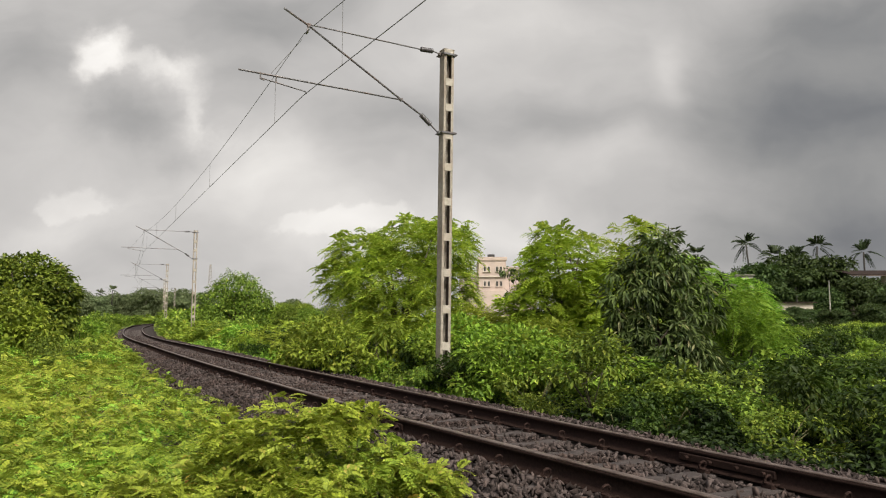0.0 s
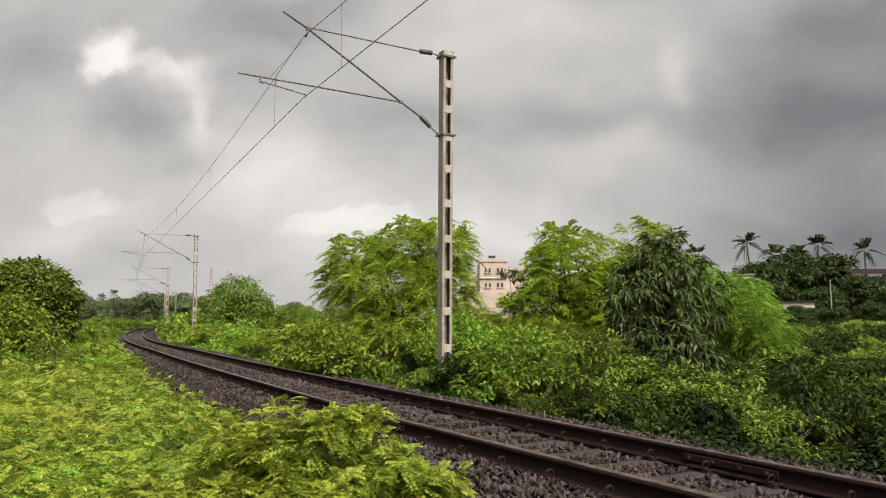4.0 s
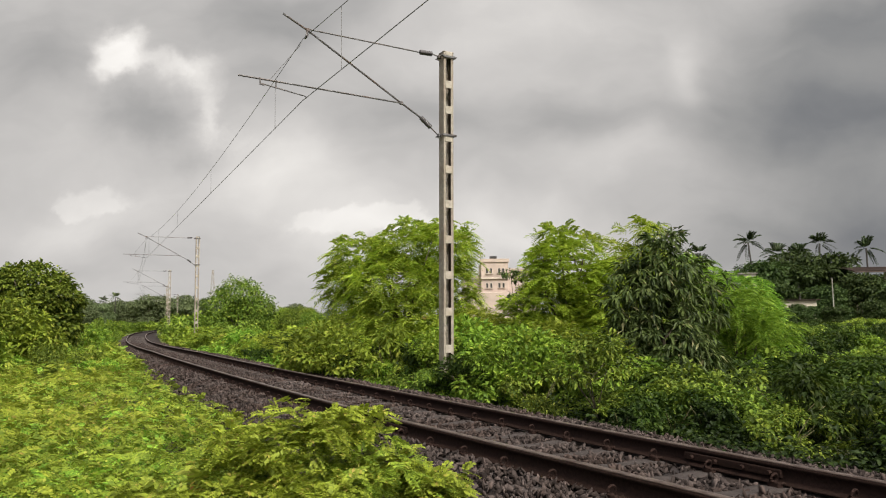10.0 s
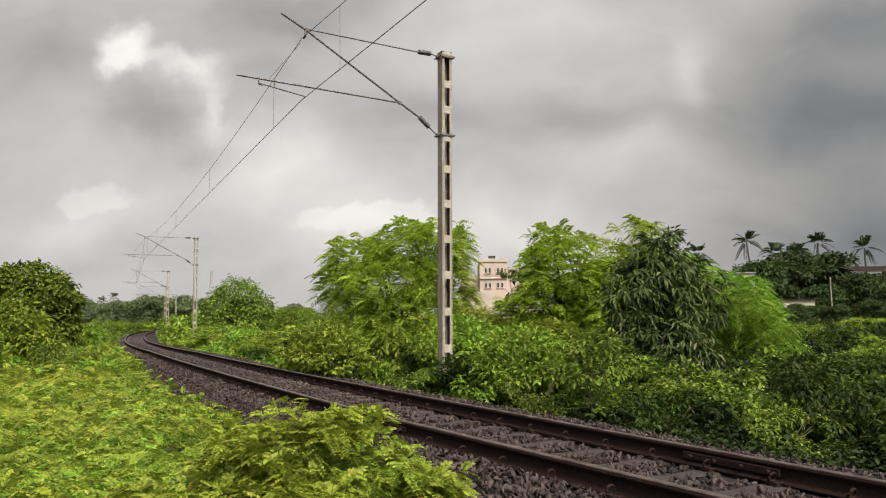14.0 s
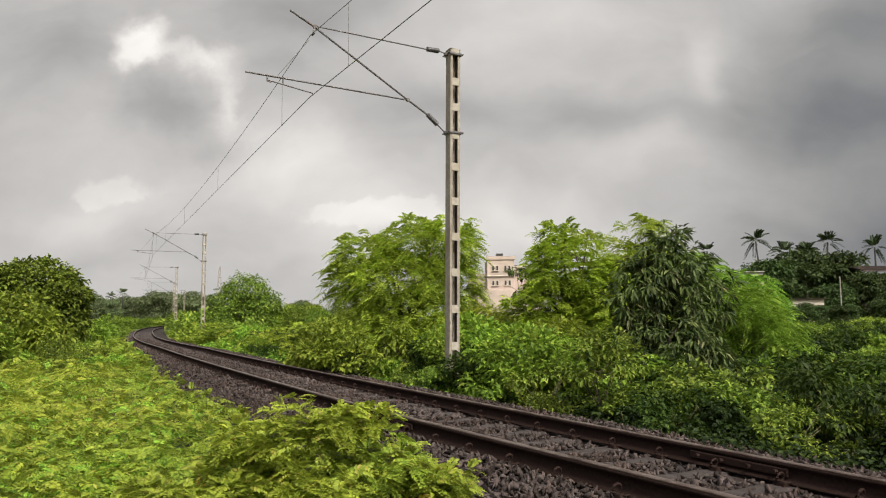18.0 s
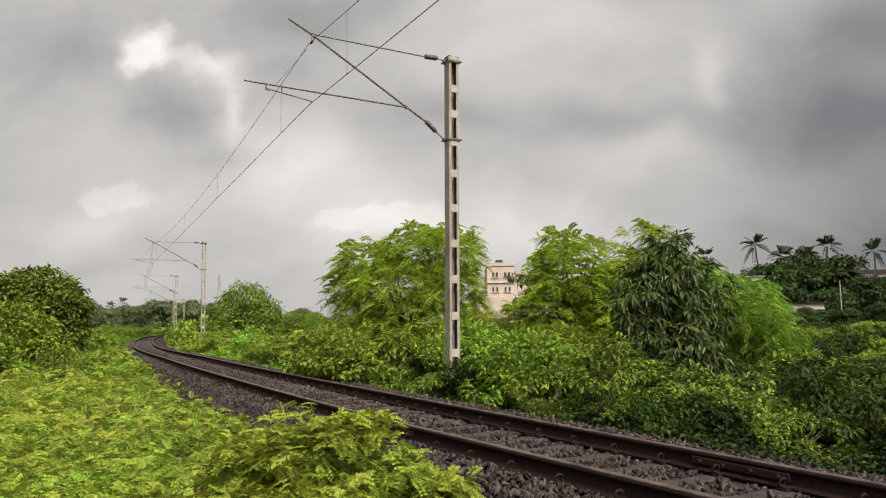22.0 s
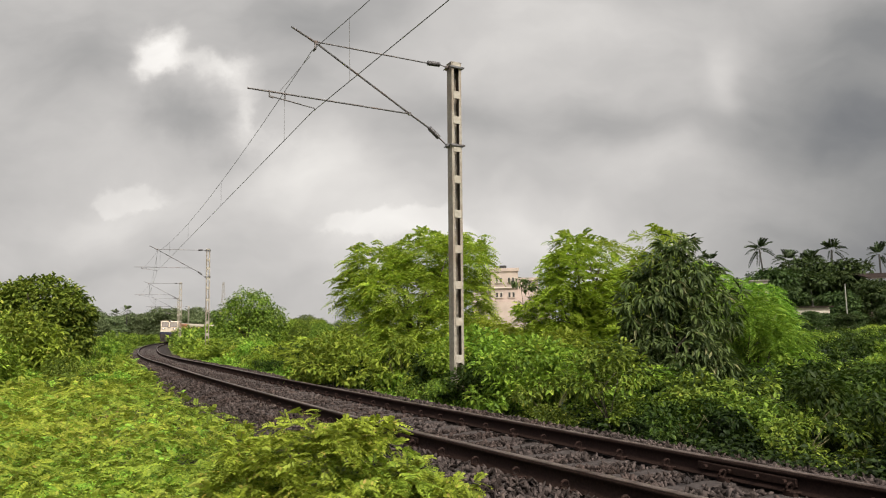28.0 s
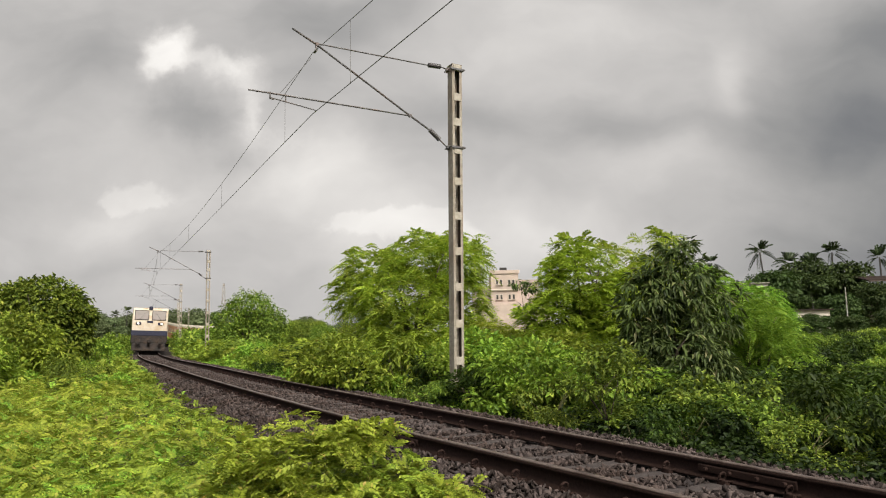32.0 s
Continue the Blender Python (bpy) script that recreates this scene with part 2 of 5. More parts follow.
def track_coords(x, y):
    """Along and off the track, for arrays of places."""
    ss = S[::4]
    tx, ty, th = _x[::4], _y[::4], _th[::4]
    x, y = np.atleast_1d(x), np.atleast_1d(y)
    so, oo = np.empty(len(x)), np.empty(len(x))
    for i in range(0, len(x), 4000):
        dx, dy = x[i:i + 4000, None] - tx, y[i:i + 4000, None] - ty
        k = (dx * dx + dy * dy).argmin(1)
        j = np.arange(len(k))
        so[i:i + 4000] = ss[k]
        oo[i:i + 4000] = dx[j, k] * np.cos(th[k]) + dy[j, k] * np.sin(th[k])
    return so, oo


def ground_z(x, y):
    """The height of the ground: the ballast bed, its slopes, the banks and the rise far to the right."""
    x, y = np.atleast_1d(np.asarray(x, float)), np.atleast_1d(np.asarray(y, float))
    s, o = track_coords(x, y)
    tz = np.interp(s, S, _z)
    ao = np.abs(o)
    bed = np.interp(ao, (0, 1.9, 2.5, 6, 20), (-0.5, -0.5, -0.6, -0.7, -0.9))
    bed += np.where(o > 0, np.interp(ao, (4, 14, 40), (0, -0.5, -0.7)), np.interp(ao, (2.4, 4, 12), (0, 0.12, 0.2)))
    wob = 0.05 * np.sin(x * 1.7 + 0.6 * y) * np.cos(y * 1.3 - 0.4 * x) * np.clip(ao - 2.2, 0, 1)
    far = np.hypot(x, y)
    rise = np.interp(far, (25, 60, 100, 160, 400, 1500, 4200), (0, 1.2, 1.9, 2.4, 2.8, 2.5, -8.0)) * np.clip((x - 4) / 25, 0, 1)
    return tz + bed + wob + rise


# ---------------------------------------------------------------- ground
def build_ground():
    """One sheet in rings round the camera: fine near the track, coarse towards the horizon."""
    rad = np.concatenate([np.linspace(0.0, 30, 92), np.geomspace(30.6, 4200, 70)])
    ang = np.radians(np.concatenate([np.arange(-60, 60, 0.75), np.arange(60, 300, 6)]))
    n = len(ang)
    X = (rad[:, None] * np.sin(ang)).ravel()
    Y = (rad[:, None] * np.cos(ang)).ravel()
    V = np.c_[X, Y, ground_z(X, Y)]
    i, j = np.meshgrid(np.arange(len(rad) - 1), np.arange(n), indexing="ij")
    i, j = i.ravel(), j.ravel()
    k = (j + 1) % n
    F = np.c_[i * n + j, i * n + n + j, i * n + n + k, i * n + k]
    me = np_mesh("ground", V, F, EARTH, True)
    me.materials.append(MEADOW)
    d = np.hypot(V[F[:, 0], 0], V[F[:, 0], 1])
    me.polygons.foreach_set("material_index", ((d > 70) | ((d > 16) & (V[F[:, 0], 0] > 5))).astype(np.int32))
    tagged(new("ground", me), "uneven soil and grassland stretching to the horizon", "ground", kind="structure")


def sweep(profile, s_list, off, up, mat, name, parent=None, label=""):
    """A closed section carried along the track."""
    n = len(profile)
    V = []
    for s in s_list:
        (x, y, z), th = on_track(s, off, up(s) if callable(up) else up)
        c, q = math.cos(th), math.sin(th)
        V += [(x + a * c, y + a * q, z + b) for a, b in profile]
    F = []
    for i in range(len(s_list) - 1):
        for j in range(n):
            k = (j + 1) % n
            F.append((i * n + j, i * n + k, i * n + n + k, i * n + n + j))
    return child(name, np_mesh(name, V, F, mat), parent, label)


RAIL_UNDER = [(-0.034, -0.04), (-0.01, -0.05), (-0.01, -0.14), (-0.07, -0.158), (-0.07, -0.172), (0.07, -0.172), (0.07, -0.158), (0.01, -0.14),
              (0.01, -0.05), (0.034, -0.04), (0.034, -0.012), (-0.034, -0.012)]
RAIL_TOP = [(-0.0345, -0.0125), (0.0345, -0.0125), (0.033, -0.004), (0.024, 0.0), (-0.024, 0.0), (-0.033, -0.004)]


def rock(rng, size=1.0):
    """A sharp-edged broken stone: the hull of a few random points."""
    bm = bmesh.new()
    d = rng.normal(size=(9, 3))
    d /= np.linalg.norm(d, axis=1)[:, None]
    d *= rng.uniform(0.42, 0.6, (9, 1)) * np.array([1.2, rng.uniform(0.55, 0.8), rng.uniform(0.32, 0.5)])
    for p in d:
        bm.verts.new(p)
    r = bmesh.ops.convex_hull(bm, input=bm.verts[:])
    bmesh.ops.delete(bm, geom=[v for v in bm.verts if not v.link_faces], context="VERTS")
    bmesh.ops.triangulate(bm, faces=bm.faces[:])
    bmesh.ops.recalc_face_normals(bm, faces=bm.faces[:])
    bm.verts.index_update()
    V = np.array([v.co for v in bm.verts])
    F = np.array([[v.index for v in f.verts] for f in bm.faces])
    bm.free()
    return V * size, F


def turns(rng, n):
    """Random rotation matrices."""
    q = rng.normal(size=(n, 4))
    q /= np.linalg.norm(q, axis=1)[:, None]
    w, x, y, z = q.T
    return np.stack([np.stack([1 - 2 * (y * y + z * z), 2 * (x * y - z * w), 2 * (x * z + y * w)], 1),
                     np.stack([2 * (x * y + z * w), 1 - 2 * (x * x + z * z), 2 * (y * z - x * w)], 1),
                     np.stack([2 * (x * z - y * w), 2 * (y * z + x * w), 1 - 2 * (x * x + y * y)], 1)], 1)


def bed_top(o):
    """The top of the ballast over the rails' level, off the centre."""
    return np.interp(o, (-2.75, -1.9, -1.5, -1.0, -0.75, 0.0, 0.75, 1.1, 1.6, 2.05, 2.5), (-0.62, -0.26, -0.09, -0.075, -0.12, -0.17, -0.195, -0.175, -0.175, -0.21, -0.62))


def build_track():
    tr = thing("railway_track", Matrix(), "curving single railway track with rusty rails on concrete sleepers", "railway track")
    s_near = list(np.arange(-14, 30, 0.5)) + list(np.arange(30, 330, 2.0))
    for off, up in ((-0.87, cant), (0.87, 0.0)):
        r = sweep(RAIL_UNDER, s_near, off, up, RAIL_SIDE, "rail", tr, "dark brown rusty steel rail")
        sweep(RAIL_TOP, s_near, off, up, RAIL_HEAD, "running_surface", r, "worn greyish rail head")
    # sleepers
    bm = bmesh.new()
    prof = [(-1.37, -0.2), (-0.6, -0.19), (-0.35, -0.215), (0.35, -0.215), (0.6, -0.19), (1.37, -0.2)]
    rows = []
    for x, z in prof:
        z += 0.008
        rows.append([bm.verts.new((x, -0.125, z - 0.16)), bm.verts.new((x, -0.085, z)), bm.verts.new((x, 0.085, z)), bm.verts.new((x, 0.125, z - 0.16))])
    for a, b in zip(rows, rows[1:]):
        for k in range(3):
            bm.faces.new((a[k], b[k], b[k + 1], a[k + 1]))
    bm.faces.new(rows[0])
    bm.faces.new(rows[-1][::-1])
    bmesh.ops.recalc_face_normals(bm, faces=bm.faces[:])
    sl = bpy.data.meshes.new("sleeper")
    bm.to_mesh(sl)
    bm.free()
    sl.materials.append(CONCRETE)
    # spring clip: a bent round bar beside the rail foot
    bm = bmesh.new()
    ring = [(0.058 + 0.034 * math.cos(k * 0.62), 0.012 * math.sin(k * 0.5), 0.05 + 0.036 * math.sin(k * 0.62)) for k in range(10)]
    tube(bm, [(-0.015, -0.05, 0.012), (0.04, -0.045, 0.02)] + ring + [(0.03, 0.05, 0.012), (-0.015, 0.045, 0.012)], 0.011, 6)
    box(bm, 0.012, -0.05, -0.03, 0.075, 0.05, 0.02, 0.006)
    clip = bpy.data.meshes.new("clip")
    bm.to_mesh(clip)
    bm.free()
    clip.materials.append(RAIL_SIDE)
    for i in range(150):
        s = -9.0 + 0.65 * i
        m = track_pose(s, 0, cant(s) / 2) @ Matrix.Rotation(math.atan2(cant(s), 1.74), 4, "Y")
        ob = child("sleeper", sl, tr)
        ob.matrix_world = m
        if i < 52:
            for off in (-0.87, 0.87):
                for side in (-1, 1):
                    c = child("clip", clip, tr)
                    c.matrix_world = m @ pose(off + side * 0.065, 0, -0.165, 0, 0, 0 if side > 0 else 180)
    # fishplates with bolts at the joints
    for s, off, up in ((1.95, -0.87, cant(1.95)), (-1.35, 0.87, 0.0)):
        for side in (-1, 1):
            bm = bmesh.new()
            box(bm, 0.012, -0.5, -0.125, 0.04, 0.5, -0.055, 0.008)
            fp = part("fishplate", bm, RAIL_SIDE, tr, "rusty joint bar bolted to the rail")
            fp.matrix_world = track_pose(s, off, up) @ pose(0, 0, 0, 0, 0, 0 if side > 0 else 180)
            for y in (-0.4, -0.14, 0.14, 0.4):
                bm = bmesh.new()
                tube(bm, [(0.035, y, -0.09), (0.075, y, -0.09)], 0.02, 6)
                part("bolt", bm, RAIL_SIDE, fp)
    # ballast bed
    sec = [(-2.9, -0.8)] + [(o, float(bed_top(o)) - 0.03) for o in (-2.75, -2.3, -1.9, -1.55, -1.2, -0.8, 0.0, 0.8, 1.2, 1.5, 2.0, 2.5)] + [(2.7, -0.8)]
    b = sweep(sec, list(np.arange(-14, 40, 0.5)) + list(np.arange(40, 330, 3.0)), 0, lambda s: (cant(s) - CANT) * 0.5, BALLAST, "ballast")
    tagged(b, "dark grey-brown crushed stone ballast under the track", "ballast", kind="structure")
    return b


def stones(rng, n, s0, s1, o0, o1, lo, hi):
    """n loose stones strewn over a stretch of the bed: places, sizes."""
    s = s0 + (s1 - s0) * rng.random(n) ** 1.25
    o = rng.uniform(o0, o1, n)
    P = np.empty((n, 3))
    for i in range(n):
        (x, y, z), _ = on_track(s[i], o[i])
        P[i] = x, y, z + bed_top(o[i]) + (cant(s[i]) - CANT) * np.clip(0.5 - o[i] * 0.6, 0, 1.1)
    size = rng.uniform(lo, hi, n)
    P[:, 2] += rng.uniform(-0.03, 0.012, n)
    bare = (np.abs((s + 9.0 + 0.325) % 0.65 - 0.325) < 0.1) & (np.abs(o) < 0.8)
    return P, size, o, bare, s


def build_stones(bed):
    rng = np.random.default_rng(5)
    protos = [rock(rng) for _ in range(7)]
    V, F, base = [], [], 0
    for n, s0, s1, lo, hi in ((30000, -6.5, 9, 0.05, 0.1), (17000, 9, 26, 0.06, 0.11), (6000, 26, 60, 0.09, 0.15)):
        P, size, o, bare, s = stones(rng, n, s0, s1, -2.7, 2.3, lo, hi)
        keep = (np.abs(np.abs(o) - 0.87) > 0.1) & (~bare | (rng.random(n) < np.interp(s, (1, 5), (0.12, 0.5))))
        P, size = P[keep], size[keep]
        R = turns(rng, len(P))
        which = rng.integers(0, 7, len(P))
        for k, (v, f) in enumerate(protos):
            m = which == k
            q = np.einsum("nij,vj->nvi", R[m], v) * size[m, None, None] + P[m, None]
            V.append(q.reshape(-1, 3))
            F.append((f[None] + (np.arange(m.sum()) * len(v))[:, None, None]).reshape(-1, 3) + base)
            base += m.sum() * len(v)
    me = np_mesh("stones", np.vstack(V), np.vstack(F), STONE)
    tagged(child("stones", me, bed, "loose broken basalt stones"), kind="stuff")
    metas = []
    for v, f in protos:
        metas.append(np_mesh("stone", v, f, STONE))
    P, size, o, bare, s = stones(rng, 280, -3.5, 2.6, -2.5, -1.05, 0.06, 0.1)
    for i in range(len(P)):
        ob = child("stone", metas[i % 7], bed)
        ob.matrix_world = Matrix.LocRotScale(Vector(P[i]) + Vector((0, 0, 0.02)), Euler(rng.uniform(0, 6.28, 3)), (size[i],) * 3)


# ---------------------------------------------------------------- overhead line
def insulator(bm, a, b, r=0.055):
    a, b = Vector(a), Vector(b)
    pts, rad = [], []
    n = 7
    for i in range(n):
        for f, q in ((0.0, 0.78), (0.3, 1.0), (0.7, 1.0), (0.95, 0.78)):
            pts.append(a.lerp(b, (i + f) / n))
            rad.append(r * q)
    tube(bm, pts, rad, 10)


def build_mast(m):
    """Two steel channels with batten plates, and the cantilever on clamps; the track lies towards -x."""
    mast = thing("overhead_line_mast", m, "pale galvanised steel mast of two channels with batten plates and cantilever", "mast", "masts along the track")
    for side in (-1, 1):
        bm = bmesh.new()
        sec = [(0.121, -0.106), (0.121, 0.106), (0.06, 0.106), (0.06, 0.094), (0.109, 0.094), (0.109, -0.094), (0.06, -0.094), (0.06, -0.106)]
        ends = [[bm.verts.new((side * a, b, z)) for a, b in sec] for z in (-1.3, 7.07)]
        for k in range(8):
            bm.faces.new((ends[0][k], ends[0][(k + 1) % 8], ends[1][(k + 1) % 8], ends[1][k]))
        bm.faces.new(ends[0])
        bm.faces.new(ends[1][::-1])
        bmesh.ops.recalc_face_normals(bm, faces=bm.faces[:])
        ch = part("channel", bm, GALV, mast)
        # inner web faces carry the shade between the channels as colour
        ch.data.materials.append(SHADED_INSIDE)
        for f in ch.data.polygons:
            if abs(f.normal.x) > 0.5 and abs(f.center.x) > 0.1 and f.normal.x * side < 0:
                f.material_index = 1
    for z, hh in ((7.0, 0.15), (6.33, 0.17), (5.76, 0.17), (5.13, 0.17), (4.43, 0.17), (3.67, 0.17), (2.9, 0.17), (2.13, 0.17), (1.35, 0.17), (0.57, 0.17), (-0.2, 0.17)):
        for y in (-0.112, 0.112):
            bm = bmesh.new()
            box(bm, -0.085, y - 0.006, z - hh / 2, 0.085, y + 0.006, z + hh / 2, 0.004)
            part("batten", bm, GALV_PALE, mast)
    bm = bmesh.new()
    box(bm, -0.13, -0.115, 7.07, 0.13, 0.115, 7.085, 0.003)
    part("cap_plate", bm, GALV, mast)
    for z in (6.96, 5.19):
        bm = bmesh.new()
        for y in (-0.13, 0.13):
            box(bm, -0.15, y - 0.012, z - 0.025, 0.17, y + 0.012, z + 0.025, 0.006)
        box(bm, -0.22, -0.04, z - 0.04, -0.13, 0.04, z + 0.04, 0.015)
        tube(bm, [(-0.17, -0.16, z), (-0.17, 0.16, z)], 0.014, 6)
        tube(bm, [(0.17, -0.16, z), (0.17, 0.16, z)], 0.014, 6)
        part("clamp", bm, TUBE, mast, "dark bolted steel clamp")
    bm = bmesh.new()
    tube(bm, [(-0.2, 0, 5.19), (-0.39, 0, 5.34)], 0.014)
    tube(bm, [(-0.63, 0, 5.525), (-1.1, 0, 5.777), (-3.19, 0, 6.957), (-3.7, 0, 7.2)], 0.021)
    tube(bm, [(-1.1, -0.03, 5.777), (-1.1, 0.03, 5.777)], 0.035)
    part("bracket_tube", bm, TUBE, mast)
    bm = bmesh.new()
    tube(bm, [(-0.2, 0, 6.97), (-0.36, 0, 7.0)], 0.013)
    tube(bm, [(-0.66, 0, 6.98), (-3.19, 0, 6.98)], 0.015)
    part("stay_rod", bm, TUBE, mast)
    for a, b in (((-0.36, 0, 7.0), (-0.66, 0, 6.985)), ((-0.39, 0, 5.34), (-0.63, 0, 5.53))):
        bm = bmesh.new()
        insulator(bm, a, b)
        part("insulator", bm, INSUL, mast, "dark ribbed porcelain insulator", True)
    bm = bmesh.new()
    tube(bm, [(-1.1, 0, 5.777), (-4.53, 0, 5.8)], 0.018)
    part("register_tube", bm, TUBE, mast)
    bm = bmesh.new()
    tube(bm, [(-4.11, 0, 5.82), (-4.11, 0, 5.69), (-4.03, 0, 5.68)], 0.016)
    tube(bm, [(-4.11, 0, 5.71), (-3.27, 0, 5.6), (-3.2, 0, 5.59), (-3.19, 0, 5.55)], 0.013)
    tube(bm, [(-3.8, 0, 5.82), (-3.8, 0, 5.67)], 0.011)
    part("steady_arm", bm, TUBE, mast)
    bm = bmesh.new()
    box(bm, -3.22, -0.025, 6.92, -3.14, 0.025, 7.0, 0.01)
    tube(bm, [(-3.19, 0, 6.95), (-3.21, 0, 6.83)], 0.022)
    tube(bm, [(-3.21, -0.08, 6.815), (-3.21, 0.08, 6.815)], 0.02)
    part("suspension_clamp", bm, TUBE, mast)
    bm = bmesh.new()
    tube(bm, [(-3.21, 0.3, 6.78), (-3.9, 0.02, 5.84)], 0.006, 5)
    part("guy_wire", bm, WIRE, mast)
    return mast


MASTS = (-28.7, 7.66, 44.0, 75.8, 110.5, 145.0)
MAST_OFF = 3.11


def build_line():
    first = build_mast(track_pose(7.66, MAST_OFF) @ pose(0, 0, 0, 0, 0.9, 0))
    for s in MASTS:
        if s != 7.66:
            copy_thing(first, track_pose(s, MAST_OFF))
    cat, con, spans = [], [], []
    for a, b in zip(MASTS, MASTS[1:]):
        pa, pb = Vector(on_track(a, -0.06)[0]), Vector(on_track(b, -0.06)[0])
        for i in range(16):
            f = i / 16
            p = pa.lerp(pb, f)
            con.append(p + Vector((0, 0, 5.55)))
            cat.append(p + Vector((0, 0, 6.815 - 4 * 0.55 * f * (1 - f))))
        spans.append((pa, pb))
    for name, pts, r, lab in (("contact_wire", con, 0.0075, "taut grooved copper contact wire above the track"),
                              ("catenary_wire", cat, 0.0065, "sagging stranded catenary wire carrying thin droppers")):
        bm = bmesh.new()
        tube(bm, pts, r, 6)
        w = tagged(part(name, bm, WIRE, None), lab, "overhead wire")
        if name == "catenary_wire":
            for pa, pb in spans[:4]:
                L = (pb - pa).length
                for dist in (2.25, 11.0, 20.0, 28.4, L - 2.0):
                    f = dist / L
                    p = pa.lerp(pb, f)
                    bm = bmesh.new()
                    top = 6.815 - 4 * 0.55 * f * (1 - f)
                    tube(bm, [p + Vector((0, 0, 5.545)), p + Vector((0.0, 0, 5.6)), p + Vector((0, 0, top))], (0.012, 0.0045, 0.0045), 5)
                    part("dropper", bm, WIRE, w)


# ---------------------------------------------------------------- foliage
def unit(v):
    return v / np.maximum(np.linalg.norm(v, axis=-1, keepdims=True), 1e-6)


def leaf_arrays(P, A, N, L, W, fold=0.25, sag=0.12):
    """Pointed leaves folded on the midrib. P bases, A axes, N up sides, L lengths, W widths."""
    A = unit(A)
    side = unit(np.cross(A, N))
    up = np.cross(side, A)
    L, W = np.asarray(L)[:, None], np.asarray(W)[:, None]
    mid = P + A * L * 0.45
    a = mid + side * W / 2 + up * W * fold
    b = mid - side * W / 2 + up * W * fold
    tip = P + A * L - up * L * sag
    V = np.stack([P, a, tip, b], 1).reshape(-1, 3)
    i = np.arange(len(P))[:, None] * 4
    F = np.concatenate([i + [0, 1, 2], i + [0, 2, 3]], 1).reshape(-1, 3)
    return V, F


def blade_arrays(P, A, N, L, W, bend):
    """Narrow grass blades, bent over at the middle."""
    A = unit(A)
    side = unit(np.cross(A, N))
    lean = unit(np.cross(side, A) * [1, 1, 0] + A * [1, 1, 0] * 0.5)
    L, W = np.asarray(L)[:, None], np.asarray(W)[:, None]
    mid = P + A * L * 0.55
    tip = mid + (A * (1 - bend) + lean * bend * 1.2) * L * 0.5
    V = np.stack([P - side * W * 0.35, P + side * W * 0.35, mid + side * W / 2, mid - side * W / 2, tip], 1).reshape(-1, 3)
    i = np.arange(len(P))[:, None] * 5
    F = np.concatenate([i + [0, 1, 2], i + [0, 2, 3], i + [3, 2, 4]], 1).reshape(-1, 3)
    return V, F


def frond_arrays(rng, P, A, L, pairs=8, leaf=0.28, width=0.34, droop=0.5):
    """Feather-shaped leaves: pairs of leaflets on a drooping rib."""
    n = len(P)
    A = unit(A)
    flat = unit(np.cross(A, rng.normal(size=(n, 3)) * 0.35 + [0, 0, 1]))
    up = np.cross(flat, A)
    L = np.asarray(L)
    t = np.linspace(0.22, 1.0, pairs)
    rib = P[:, None] + A[:, None] * (L[:, None] * t)[..., None] - np.array([0, 0, 1.0]) * (droop * L[:, None] * t ** 2)[..., None] * 0.6
    size = L[:, None] * leaf * (1 - 0.5 * np.abs(t - 0.45))
    Ps, As, Ns, Ls = [], [], [], []
    for sg in (-1, 1):
        d = flat[:, None] * sg + A[:, None] * 0.45 - up[:, None] * 0.1 + rng.normal(size=(n, pairs, 3)) * 0.12
        Ps.append(rib.reshape(-1, 3))
        As.append(d.reshape(-1, 3))
        Ns.append(np.repeat(up, pairs, 0))
        Ls.append(size.ravel())
    Lc = np.concatenate(Ls)
    return leaf_arrays(np.vstack(Ps), np.vstack(As), np.vstack(Ns), Lc, Lc * width, 0.15, 0.1)


def join(arrays):
    V, F, b = [], [], 0
    for v, f in arrays:
        V.append(v)
        F.append(f + b)
        b += len(v)
    return np.vstack(V), np.vstack(F)


def blob_points(rng, blobs, n, shell=0.55):
    """Places towards the outside of a set of rounded masses (x, y, z, rx, ry, rz), and their outward ways."""
    B = np.array(blobs, float)
    w = (B[:, 3] * B[:, 4] + B[:, 4] * B[:, 5] + B[:, 3] * B[:, 5])
    k = rng.choice(len(B), n, p=w / w.sum())
    d = unit(rng.normal(size=(n, 3)))
    r = shell + (1 - shell) * rng.random(n) ** 0.6
    bump = 1 + 0.18 * np.sin(d[:, 0] * 7 + k) * np.cos(d[:, 1] * 6 + d[:, 2] * 5)
    P = B[k, :3] + d * (r * bump)[:, None] * B[k, 3:]
    return P, unit(d / B[k, 3:])


def spray_leaves(rng, blobs, clumps, per, L, W, spread=0.16, droop=0.35, shell=0.5, jitter=0.35):
    """Tufts of simple leaves over rounded masses: in each tuft the leaves spread from one shoot."""
    C, D = blob_points(rng, blobs, clumps, shell)
    n = clumps * per
    out = np.repeat(D, per, 0)
    d = unit(rng.normal(size=(n, 3)) + out * 0.5)
    P = np.repeat(C, per, 0) + d * (spread * 1.2 * rng.random((n, 1)) ** 0.7) * [1, 1, 0.8]
    A = d * [0.9, 0.9, 0.55] + out * 0.25 + rng.normal(size=(n, 3)) * 0.3 + [0, 0, -droop]
    N = d * 0.35 + out * 0.3 + rng.normal(size=(n, 3)) * 0.25 + [0, 0, 0.9]
    ll = L * rng.uniform(1 - jitter, 1 + jitter, n)
    return leaf_arrays(P, A, N, ll, ll * W / L)


